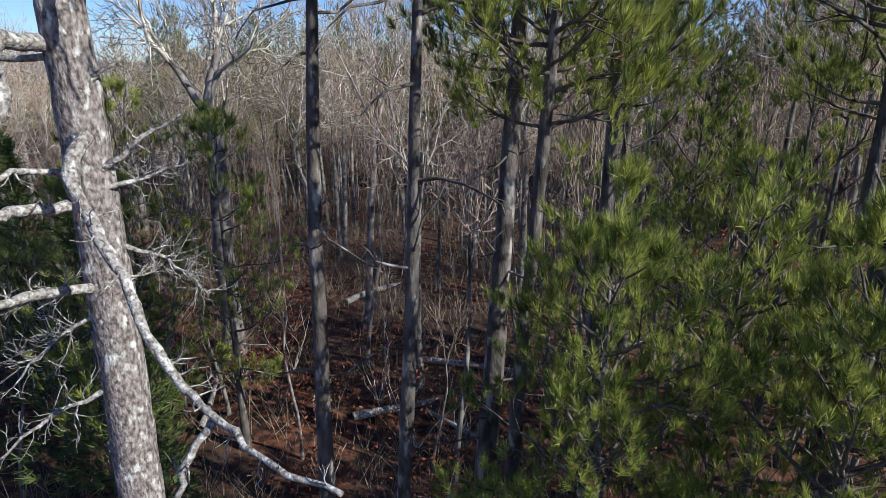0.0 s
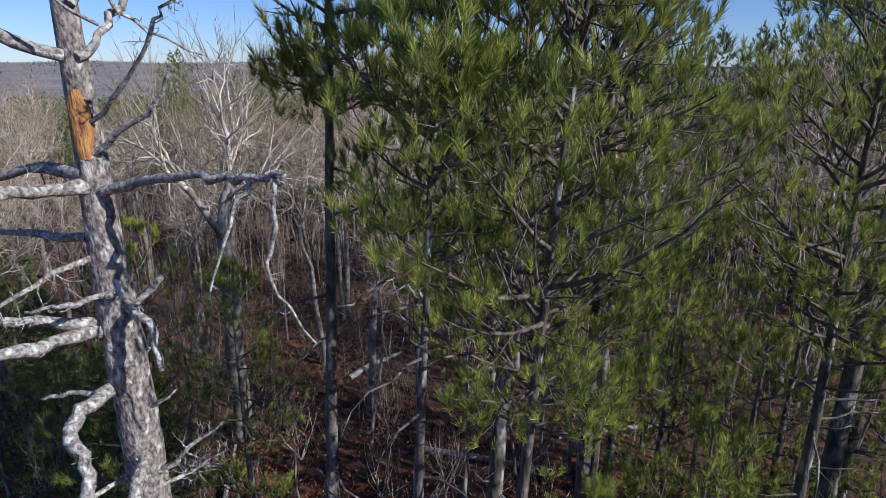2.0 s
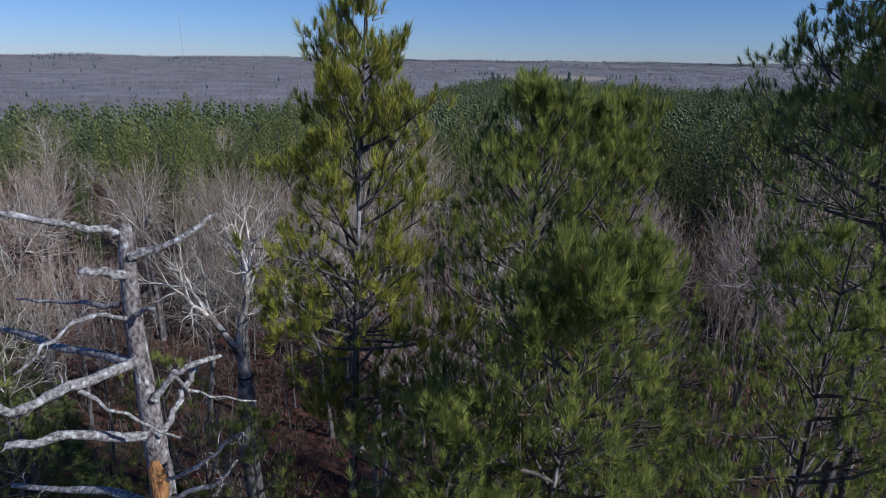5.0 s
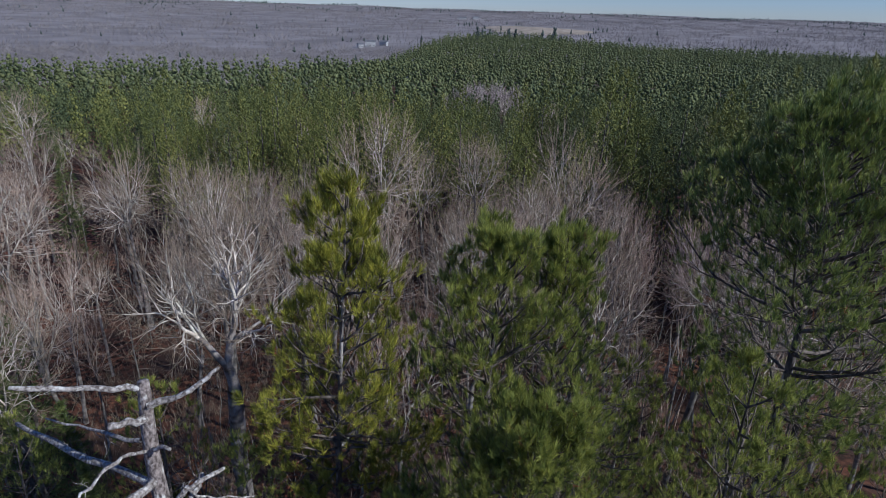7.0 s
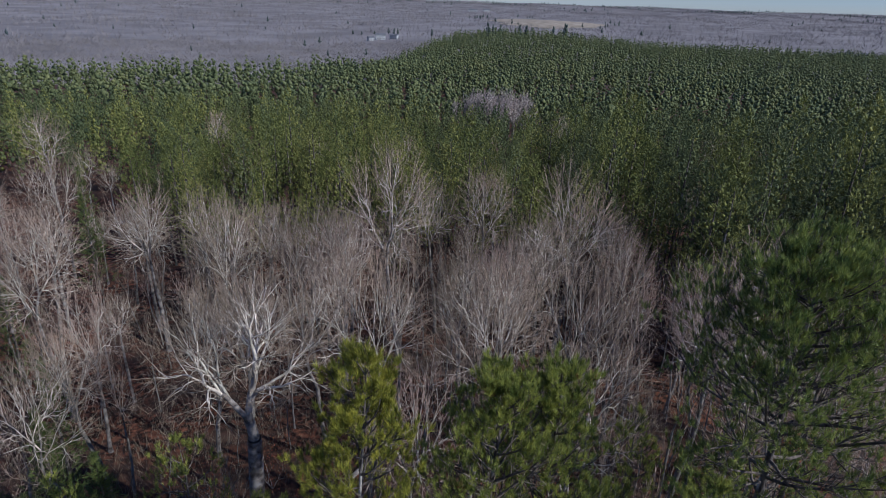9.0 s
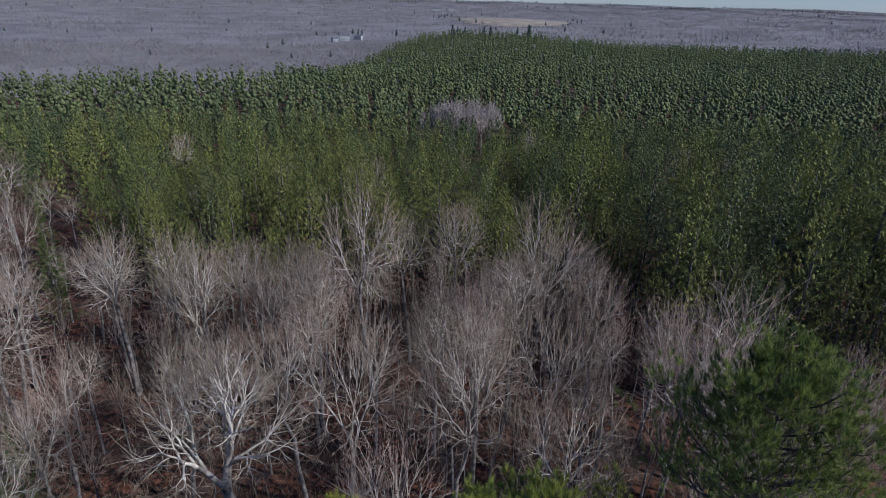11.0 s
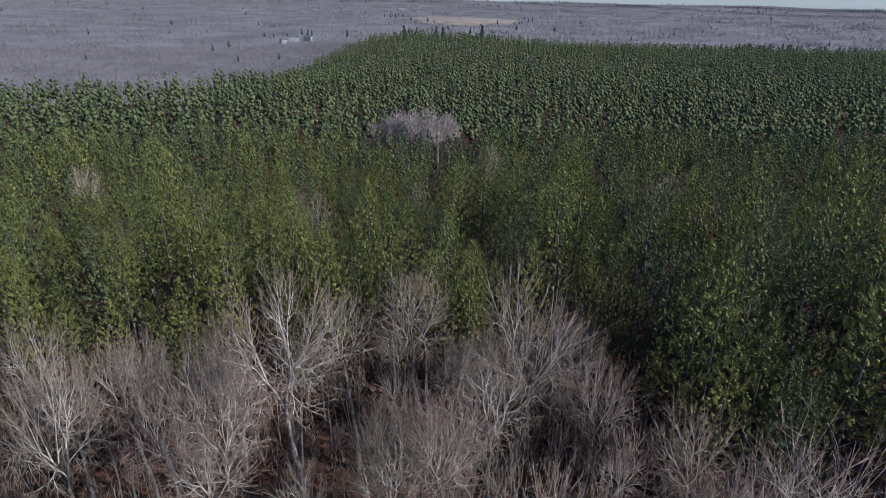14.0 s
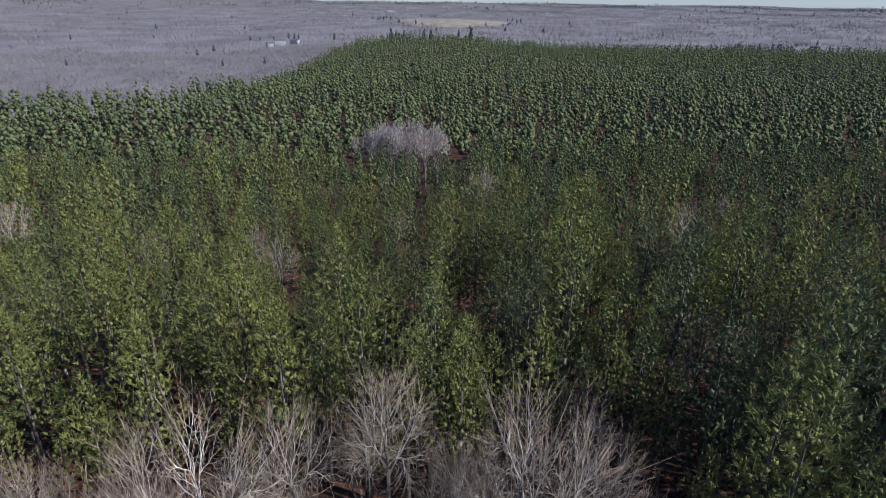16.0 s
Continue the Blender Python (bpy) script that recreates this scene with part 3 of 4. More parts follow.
limb(SNAG, [(-4.08, 8.0, 11.42), (-4.33, 7.2, 11.6), (-4.55, 6.55, 11.72)], 0.085, 0.05, 35)
limb(SNAG, [(-3.84, 8.0, 11.6), (-3.49, 8.2, 12.0)], 0.045, 0.03, 36, "stub")
limb(SNAG, [(-3.85, 8.0, 11.75), (-3.35, 7.6, 11.75), (-3.26, 7.5, 11.2)], 0.06, 0.035, 37, twigs=2, twig_len=0.2)
limb(SNAG, [(-3.9, 7.95, 11.85), (-3.83, 7.55, 12.0), (-4.1, 7.3, 12.0), (-4.4, 7.25, 11.95)], 0.04, 0.014, 38, twigs=6, twig_len=0.25)
limb(SNAG, [(-4.08, 8.0, 10.72), (-4.12, 7.5, 10.76), (-4.15, 7.15, 10.66), (-3.85, 6.95, 10.4), (-3.78, 6.7, 10.1), (-4.0, 6.45, 9.7), (-4.3, 6.2, 9.3)], 0.085, 0.045, 39, twigs=6, twig_len=0.18)
limb(SNAG, [(-4.1, 8.0, 10.62), (-4.69, 8.0, 10.61), (-5.0, 8.0, 10.5)], 0.04, 0.02, 40, twigs=2, twig_len=0.15)
limb(SNAG, [(-3.78, 8.0, 10.36), (-3.45, 8.1, 10.62)], 0.03, 0.012, 41)
limb(SNAG, [(-3.78, 8.0, 9.5), (-3.35, 8.1, 9.84), (-3.03, 8.3, 10.05)], 0.035, 0.014, 42, twigs=8, twig_len=0.3)
limb(SNAG, [(-3.95, 7.95, 9.75), (-3.76, 7.8, 9.92), (-3.8, 7.5, 9.55), (-3.49, 7.3, 9.05), (-3.2, 7.1, 8.7), (-2.9, 6.85, 8.2), (-2.58, 6.7, 7.75), (-2.07, 6.4, 7.6), (-1.57, 6.0, 7.52), (-0.95, 5.7, 7.5)], 0.075, 0.022, 43, twigs=16, twig_len=0.45)
limb(SNAG, [(-2.2, 6.5, 7.62), (-2.45, 6.3, 7.2), (-2.6, 6.1, 6.7), (-2.9, 5.9, 6.3)], 0.04, 0.015, 49, twigs=5)
limb(SNAG, [(-4.02, 8.0, 8.21), (-4.18, 7.4, 8.38), (-4.28, 6.6, 8.5)], 0.06, 0.04, 44, twigs=12, twig_len=0.4)
limb(SNAG, [(-3.82, 8.0, 9.3), (-3.45, 8.2, 9.41), (-3.08, 8.5, 9.52)], 0.03, 0.012, 45, twigs=26, twig_len=0.4)
limb(SNAG, [(-4.1, 8.0, 9.14), (-4.32, 7.5, 9.19), (-4.4, 7.0, 9.25)], 0.06, 0.05, 46, twigs=2)
limb(SNAG, [(-4.1, 8.0, 9.52), (-4.25, 7.5, 9.57), (-4.25, 6.9, 9.57)], 0.035, 0.02, 47, twigs=4)
limb(SNAG, [(-3.85, 8.05, 8.7), (-3.4, 8.3, 8.5), (-3.0, 8.4, 8.0)], 0.03, 0.008, 48, twigs=34, twig_len=0.5)
limb(SNAG, [(-4.05, 8.05, 7.9), (-4.5, 7.8, 7.7), (-4.9, 7.6, 7.2)], 0.03, 0.008, 50, twigs=30, twig_len=0.5)
limb(SNAG, [(-4.05, 8.0, 7.0), (-4.5, 7.6, 6.9), (-5.0, 7.2, 6.5)], 0.035, 0.012, 51, twigs=14, twig_len=0.5)


def bare_patch(z0, z1, turn, width, radius, cx, seed):
    """A patch where the bark has fallen from orange wood, standing just proud of the trunk."""
    rng = np.random.default_rng(seed)
    base = SNAG.matrix_basis.translation
    zs = np.linspace(0, 1, 14)
    cols = np.linspace(-1, 1, 9)
    v = []
    for s in zs:
        half = width * math.sin(math.pi * min(max(s, 0.04), 0.96)) ** 0.5 * rng.uniform(0.85, 1.1)
        for c in cols:
            a = turn + c * half
            rr = radius(z0 + (z1 - z0) * s) * (1.02 + 0.05 * (1 - c * c)) + 0.006
            v.append((cx + rr * math.cos(a) - base.x, 8.08 + rr * math.sin(a) - base.y, z0 + (z1 - z0) * s - base.z))
    f = []
    for i in range(13):
        for j in range(8):
            k = i * 9 + j
            f += [(k, k + 1, k + 10), (k, k + 10, k + 9)]
    part("bare_patch", Geo().add(v, f), M_BAREWOOD, SNAG, "orange wood where the bark has fallen")


bare_patch(13.35, 14.05, radians(-75), 0.85, lambda z: 0.143, -4.0, 1)


# ---------------------------------------------------------------- living pines near the path
pine_tree("pine_tree", -2.05, 9.5, 19.3, 13.6, 1.6, 21, "slender yellow-green pine with a narrow open crown", lean=(0.65, -0.3), bend=2.2, dead=14, r0=0.15, limbs=66, second=7, needle=M_NEEDLE_OLIVE, rise=46)
pine_tree("pine_tree", -0.98, 9.15, 15.2, 12.2, 1.45, 22, "crooked green pine with wide dark limbs", lean=(0.6, -1.5), dead=12, r0=0.15, limbs=34, second=7)
pine_tree("pine_tree", 0.15, 9.5, 18.35, 10.0, 2.5, 23, "tall full green pine with a dark trunk", lean=(0.75, 0.9), dead=12, r0=0.22, limbs=84, second=7, rise=46)
pine_tree("pine_tree", 2.2, 10.9, 18.15, 10.0, 2.3, 35, "green pine crowded against a taller one", lean=(-0.2, 0.2), r0=0.18, limbs=76, rise=46)
pine_tree("pine_tree", 0.62, 9.0, 16.9, 9.8, 2.3, 24, "bushy green pine with long needle brushes", lean=(0.55, -1.7), r0=0.14, limbs=72, second=9, bend=2.4)
pine_tree("pine_tree", 1.6, 8.0, 9.3, 2.5, 1.95, 36, "low bushy green pine with long needle brushes", lean=(-0.2, -0.3), r0=0.10, limbs=64, second=8)
pine_tree("pine_tree", 7.2, 12.0, 20.0, 13.6, 3.3, 25, "large dark green pine with a broad flat crown", lean=(-0.2, 0.0), dead=14, r0=0.26, limbs=88, second=11, rise=30, needles=34, length=0.2, width=0.006, needle=M_NEEDLE_DARK)
pine_tree("pine_tree", 3.5, 7.0, 9.4, 2.5, 1.9, 37, "low bushy green pine beside another", lean=(0.1, -0.2), r0=0.10, limbs=56, second=7)
pine_tree("pine_tree", 4.8, 9.2, 16.6, 9.8, 2.2, 26, "sparse green pine under taller ones", lean=(0.1, 0.3), dead=14, r0=0.15, limbs=54, second=7)
pine_tree("pine_tree", 10.2, 15.8, 15.5, 10.5, 2.6, 27, "dark pine with pale dead lower branches", lean=(0.5, 0.3), dead=12, r0=0.24, limbs=34)
pine_tree("pine_tree", 3.0, 13.6, 15.0, 7.0, 2.3, 28, "green pine half hidden among others", r0=0.16, limbs=44, needles=30, width=0.006)
# pines added outside the camera's view, only to throw shade on the forest floor
for n, (x, y, top) in enumerate(((13.0, 6.5, 13.5), (13.6, 4.3, 13.0), (11.5, 1.5, 12.5), (16.5, 3.5, 15.0))):
    pine_tree("pine_tree", x, y, top, 6.0, 2.8, 80 + n, "green pine added out of view to shade the forest floor", r0=0.2, limbs=40, second=6, needles=14, length=0.26, width=0.012)
# those at (6.3, 5.0) and (8.8, 3.6) stay unseen, added to shade the floor
for n, (x, y, top) in enumerate(((4.4, 7.4, 8.4), (6.4, 13.6, 11.0), (9.4, 12.6, 12.0), (9.6, 9.0, 10.0), (12.8, 9.6, 12.0), (5.6, 16.6, 10.0), (13.4, 13.4, 14.0), (7.9, 6.8, 9.0), (3.5, 9.3, 9.5), (6.3, 5.0, 7.2), (8.8, 3.6, 8.8), (8.3, 15.6, 13.2), (11.2, 17.0, 11.5), (6.6, 18.4, 11.5), (14.2, 16.0, 11.5), (-5.8, 15.8, 9.5), (-9.3, 17.8, 10.0), (-7.2, 12.8, 8.8), (-12.5, 15.5, 10.0), (11.5, 12.2, 12.6))):
    pine_tree("pine_tree", x, y, top, 2.5, 2.2, 31 + n, "young green pine in a shaded thicket", r0=0.12, limbs=36, second=6, needles=22, length=0.22, width=0.008)


# ---------------------------------------------------------------- cedars and leafy brush under the trees
def cedar(x, y, h, spread, seed):
    """A small dense evergreen with a ragged cone of sprays."""
    rng = np.random.default_rng(seed)
    tree = thing("cedar_tree", pose(x, y, stand(x, y)), "small bushy green cedar beneath bare trees", "tree", "cedars under the grove")
    g = Geo()
    tubes(g, np.array([[[0, 0, 0], [0.04, 0.02, h * 0.5], [0, 0, h * 0.93]]]), np.array([[0.11, 0.07, 0.012]]), 7)
    part("trunk", g, M_PINEBARK, tree)
    g = Geo()
    n = 420
    rel = rng.uniform(0, 1, n) ** 1.2
    az = rng.uniform(0, 6.28, n)
    rr = spread * (1 - rel ** 1.4) * rng.uniform(0.35, 1.1, n) * (0.75 + 0.25 * np.sin(3 * az + 9 * rel))
    out = np.stack([np.cos(az), np.sin(az), 0 * az], -1)
    at = out * rr[:, None] + np.array([0, 0, 1.0]) * (h * (0.1 + 0.88 * rel))[:, None]
    tufts(g, at, unit(out + np.array([0, 0, 0.6])), rng, 14, 0.34, 0.014, 5, 75)
    part("crown", g, M_CEDAR, tree, smooth=False, kind="stuff")


for n, (x, y, h, s) in enumerate(((-16.5, 20.5, 8.6, 2.1), (-13.0, 18.5, 8.4, 2.1), (-10.5, 15.5, 8.6, 2.1), (-18.5, 24.0, 8.6, 2.0), (-8.0, 13.5, 8.0, 1.8), (-12.0, 13.0, 8.2, 2.1),
                                  (-6.2, 12.0, 6.4, 1.5), (-21.0, 21.5, 7.5, 2.0), (-9.5, 18.0, 5.5, 1.5), (-15.0, 15.5, 7.0, 2.0), (-27.0, 33.0, 9.0, 2.0), (-33.0, 52.0, 9.5, 2.2), (-30.0, 47.0, 9.0, 2.0))):
    cedar(x, y, h, s, 300 + n)


def leafy_brush(x, y, h, spread, seed, leaves=260):
    """A sapling that keeps its withered russet leaves."""
    rng = np.random.default_rng(seed)
    bush = thing("beech_sapling", pose(x, y, stand(x, y)), "low sapling holding withered russet leaves", "shrub", "russet saplings on the forest floor")
    k = 7
    az = rng.uniform(0, 6.28, k)
    d = unit(np.stack([np.cos(az) * 0.5, np.sin(az) * 0.5, np.ones(k)], -1))
    p = grow(np.zeros((k, 3)), d, np.full(k, h) * rng.uniform(0.6, 1, k), 5, rng, up=0.2, wander=0.2)
    rad = taper(np.full(k, 0.02), np.full(k, 0.004), 5)
    for q in range(k):
        g = Geo()
        tubes(g, p[q:q + 1], rad[q:q + 1], 4)
        part("stem", g, M_GREYBARK, bush)
    g = Geo()
    at = np.stack([rng.normal(0, spread * 0.45, leaves), rng.normal(0, spread * 0.45, leaves), h * rng.uniform(0.25, 1.05, leaves)], -1)
    a = unit(rng.normal(size=(leaves, 3)))
    b_ = across(a, rng)
    w, l = 0.035, 0.06
    v = np.stack([at - a * l, at + b_ * w, at + a * l, at - b_ * w], 1)
    f = np.arange(leaves)[:, None, None] * 4 + np.array([[0, 1, 2], [0, 2, 3]])[None]
    g.add(v, f)
    part("leaves", g, M_RUSSET, bush, "withered russet leaves", smooth=False, kind="stuff")


rng_b = np.random.default_rng(8)
for n, (x, y) in enumerate(((-7.0, 18.8), (-5.8, 20.5), (-4.2, 17.0), (-2.6, 18.6), (-1.2, 16.2), (-6.6, 23.5), (0.8, 18.0), (-10.0, 21.0), (-3.3, 14.2), (2.6, 17.0), (4.6, 15.0), (-0.4, 13.6), (6.0, 18.5), (-11.5, 24.0), (-9.0, 25.5))):
    leafy_brush(x, y, float(rng_b.uniform(1.2, 2.8)), 1.1, 400 + n)


def fallen_log(x, y, length, turn, r, seed):
    rng = np.random.default_rng(seed)
    log = thing("fallen_log", pose(x, y, stand(x, y) + r * 0.9, 0, 0, turn), "pale fallen log lying on leaf litter", "log", "fallen logs")
    p = grow(np.zeros((1, 3)), np.array([[1.0, 0.0, 0.02]]), np.array([length]), 6, rng, up=0.0, wander=0.04)
    g = Geo()
    tubes(g, p, taper(np.array([r]), np.array([r * 0.6]), 6), 8, cap=True, lumps=0.06, rng=rng)
    part("stem", g, M_DEAD_LIMB, log)
    s, d, l, q = children(p, taper(np.array([r]), np.array([r * 0.6]), 6), np.array([length]), 4, rng, 0.4, 0.95, 40, 70, 0.3, 0.35)
    d[:, 2] = np.abs(d[:, 2])
    for k in range(4):
        g = Geo()
        b_ = grow(s[k:k + 1], d[k:k + 1], l[k:k + 1], 4, rng, up=0.1, wander=0.15)
        tubes(g, b_, taper(q[k:k + 1], q[k:k + 1] * 0.3, 4), 5)
        part("limb", g, M_DEAD_LIMB, log)


for n, (x, y, l, t, r) in enumerate(((-3.2, 17.5, 4.5, 25, 0.13), (-1.6, 21.0, 5.0, -15, 0.12), (-5.0, 26.0, 6.0, 60, 0.14), (1.6, 15.4, 3.6, 140, 0.1), (-7.5, 16.8, 4.0, 100, 0.1), (3.8, 22.0, 5.0, 15, 0.12))):
    fallen_log(x, y, l, t, r, 500 + n)


# ---------------------------------------------------------------- bare trees of the grove
rng_g = np.random.default_rng(77)
OAK = bare_tree("oak_tree", pose(-8.2, 21.4, stand(-8.2, 21.4)), "large leafless oak with pale spreading limbs", "tree", "",
                rng=np.random.default_rng(3), h=16.3, fork=0.46, r0=0.36, spread=4.6, tips=900, wander=0.11)
KINDS = []
for n in range(6):
    h = [15.5, 14.5, 16, 13.5, 15, 14][n]
    tree = bare_tree("bare_tree", pose(-3.8, 36.2, 0), "leafless grey hardwood with a fine twiggy crown", "tree", "leafless hardwood grove",
                     rng=np.random.default_rng(40 + n), h=h, fork=[0.4, 0.46, 0.36, 0.42, 0.33, 0.48][n], r0=0.14,
                     spread=[3.7, 3.1, 3.9, 2.9, 3.5, 2.7][n], tips=520, wander=[0.05, 0.09, 0.12, 0.05, 0.08, 0.06][n])
    KINDS.append((tree, h))
FULL = []
for n in range(3):
    h = [15.5, 16.5, 15.0][n]
    tree = bare_tree("bare_tree", pose(-3.8, 36.2, 0), "broad leafless hardwood with pale sunlit limbs", "tree", "leafless hardwood grove",
                     rng=np.random.default_rng(640 + n), h=h, fork=[0.36, 0.4, 0.32][n], r0=0.17,
                     spread=[3.9, 3.7, 4.2][n], tips=760, wander=0.05, twigs=M_TANTWIG)
    FULL.append((tree, h))
SLIM = []
for n in range(4):
    h = [9.0, 11.0, 7.5, 10.0][n]
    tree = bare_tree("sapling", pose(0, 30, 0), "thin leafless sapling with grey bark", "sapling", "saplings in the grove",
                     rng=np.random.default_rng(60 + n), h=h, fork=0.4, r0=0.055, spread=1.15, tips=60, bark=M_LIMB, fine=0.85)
    SLIM.append((tree, h))


def plantation_edge(x):
    return np.interp(x, [-60, -34, -28, -18, 14, 17, 40, 70], [70, 66, 50, 46, 46, 33, 31, 29])


used = set()


def plant(kinds, k, x, y, top):
    """A bare tree of kind k at a place, with its crown's top at that height."""
    tree, h = kinds[k]
    z = stand(x, y)
    s = (top - z) / h
    m = pose(x, y, z, 0, 0, float(rng_g.uniform(0, 360))) @ Matrix.Diagonal((s, s, s, 1))
    if tree.name not in used:
        used.add(tree.name)
        tree.matrix_basis = m
        return
    copy_thing(tree, m)


placed = [(-8.2, 21.4), (-3.95, 8.08)]
for k, x, y, top in ((0, -3.5, 37.9, 17.7), (2, 7.8, 39.3, 16.6), (4, 3.1, 42.6, 14.9), (2, 1.2, 23.5, 16.2), (1, 10.7, 23.4, 16.4), (0, -3.7, 23.6, 17.0),
                     (3, 12.4, 21.0, 16.4), (5, -14.0, 36.2, 13.4), (4, -17.0, 24.5, 13.2), (1, -12.5, 27.5, 13.6), (3, -22.0, 30.0, 13.6), (0, -20.0, 38.0, 13.0)):
    full = y > 30 or x < -10
    plant(FULL if full else KINDS, k % 3 if full else k, x, y, top)
    placed.append((x, y))
tries = 0
while len(placed) < 72 and tries < 4000:
    tries += 1
    x, y = rng_g.uniform(-42, 17), rng_g.uniform(17, 66)
    if y > plantation_edge(x) - 2.5 or (x > -2 and y < 19) or (x < -28 and y < 22):
        continue
    if min((x - a) ** 2 + (y - b) ** 2 for a, b in placed) < 3.0 ** 2:
        continue
    top = rng_g.uniform(12.5, 15.0) if y < 28 and x > -24 else rng_g.uniform(10.0, 13.0) if x > -24 else rng_g.uniform(9.5, 13.0)
    plant(KINDS, int(rng_g.integers(6)), x, y, float(top))
    placed.append((x, y))
for _ in range(120):
    x, y = rng_g.uniform(-34, 17), rng_g.uniform(12, 50)
    if y > plantation_edge(x) or (x > -6 and y < 14) or (x - 4) ** 2 + (y - 9) ** 2 < 16:
        continue
    plant(SLIM, int(rng_g.integers(4)), x, y, float(rng_g.uniform(6.0, 10.5)))


for _ in range(70):
    x, y = rng_g.uniform(-26, 16), rng_g.uniform(27, 46)
    plant(SLIM, int(rng_g.integers(4)), x, y, float(rng_g.uniform(6.5, 10.0)))


for _ in range(16):
    x, y = rng_g.uniform(14, 27), rng_g.uniform(20, 31.5)
    plant(KINDS, int(rng_g.integers(6)), x, y, float(rng_g.uniform(8.5, 11.0)))
    plant(SLIM, int(rng_g.integers(4)), x + 1.5, y - 1.2, float(rng_g.uniform(7.0, 9.5)))


for x, y in ((-9.0, 36.0), (-8.0, 41.0), (0.3, 38.5), (0.0, 34.5), (4.5, 37.0), (12.0, 38.0), (-12.0, 42.0), (-6.5, 34.0), (11.5, 33.0), (3.5, 33.5), (-4.5, 42.5), (8.0, 43.0), (1.5, 40.5), (5.2, 41.0), (-1.0, 42.0), (5.6, 34.8), (2.2, 36.6), (-8.5, 38.8)):
    plant(KINDS, int(rng_g.integers(6)), x, y, float(rng_g.uniform(10.4, 12.8)))


# tall thin poles that crowd the near side of the grove
for _ in range(28):
    x, y = rng_g.uniform(1, 15), rng_g.uniform(15.5, 33)
    plant(SLIM, int(rng_g.integers(4)), x, y, float(rng_g.uniform(9.5, 14.0)))


# scrubby bare growth along the edge of the plantation
for _ in range(64):
    x, y = rng_g.uniform(-24, 15), rng_g.uniform(39, 48)
    plant(SLIM, int(rng_g.integers(4)), x, y, float(rng_g.uniform(5.5, 9.0)))
for _ in range(12):
    x, y = rng_g.uniform(-20, 14), rng_g.uniform(41, 47)
    plant(KINDS, int(rng_g.integers(6)), x, y, float(rng_g.uniform(8.0, 10.5)))


def forest_brush():
    """Dead stems and thin brush over the forest floor."""
    rng = np.random.default_rng(15)
    n, k = 2600, 9
    x, y = rng.uniform(-24, 16, n), rng.uniform(7, 46, n)
    at = np.repeat(np.stack([x, y, ground_z(x, y)], -1), k, 0) + rng.normal(0, 0.25, (n * k, 3)) * np.array([1, 1, 0])
    d = unit(np.stack([rng.normal(0, 0.45, n * k), rng.normal(0, 0.45, n * k), np.ones(n * k)], -1))
    g = Geo()
    slivers(g, at, d, rng.uniform(0.5, 2.2, n * k), 0.008, rng)
    tagged(new("brush", g.mesh("brush", M_TWIG, False)), "thin dead brush on the forest floor", "brush", kind="stuff")


forest_brush()


# ---------------------------------------------------------------- plantation
def in_clearing(x, y):
    return ((x - 8.6) / 12.0) ** 2 + ((y - 127.5) / 13.5) ** 2 < 1.0


def plantation_places(y0, y1, step, rng):
    """Rows of trees with some disorder, inside the planted ground."""
    half = y1 * 1.0 + 20
    gx, gy = np.meshgrid(np.arange(-half, half, step), np.arange(y0, y1, step))
    x, y = gx.ravel() + rng.uniform(-0.42, 0.42, gx.size) * step, gy.ravel() + rng.uniform(-0.42, 0.42, gx.size) * step
    w = smooth(-0.27, 0.02, x / np.maximum(y, 1))
    end = 205 + 235 * w
    far = np.hypot(x * 0.75, y)
    keep = (y > plantation_edge(x)) & (far < end) & ~in_clearing(x, y) & (np.abs(x) < y * 0.86 + 16) & (rng.random(len(x)) < 0.93) & (np.sin(x * 0.31 + y * 0.12) * np.sin(y * 0.23 - x * 0.07) < 0.93)
    return x[keep], y[keep]


YOUNG_LABEL = ("young green plantation pine in close rows", "young yellow-green plantation pine in close rows")


def olive(x, y, rng):
    """Which trees are yellower, front light put into their colour: most near the grove, fewer to the right."""
    share = np.clip(1.25 - np.hypot(x * 0.8, y) / 120, 0.06, 0.85) * (1 - 0.5 * smooth(2, 22, x))
    patch = 0.25 * np.sin(x * 0.19 + 1) * np.cos(y * 0.15)
    return rng.random(len(x)) < share + patch


rng_p = np.random.default_rng(9)
young = []
for n in range(6):
    tree = thing("young_pine", pose(0, 60, 0), YOUNG_LABEL[n % 2], "tree", "plantation pines")
    g = Geo()
    tubes(g, np.array([[[0, 0, 0], [0.03, 0, 4.5], [0, 0.02, 8.0]]]), np.array([[0.10, 0.06, 0.01]]), 6)
    part("trunk", g, M_PINEBARK, tree)
    part("crown", young_geo(np.random.default_rng(90 + n // 2), 9.7, 56, 0.10, 175, 10, 0.25, 0.018), (M_YOUNG, M_YOUNG_OLIVE)[n % 2], tree)
    young.append(tree)
x, y = plantation_places(28, 66, 2.2, rng_p)
order = np.argsort(y + np.abs(x) * 0.6)
near_n = 300
yellow = olive(x, y, rng_p)
for n, i in enumerate(order[:near_n]):
    s = float(rng_p.uniform(0.7, 1.18)) * (1 + 0.22 * float(smooth(8, 20, x[i])))
    m = pose(x[i], y[i], stand(x[i], y[i]), 0, 0, float(rng_p.uniform(0, 360))) @ Matrix.Diagonal((s * 1.05, s * 1.05, s, 1))
    k = 2 * int(rng_p.integers(3)) + int(yellow[i])
    if n < 6:
        young[n].matrix_basis = m
    else:
        copy_thing(young[k], m)


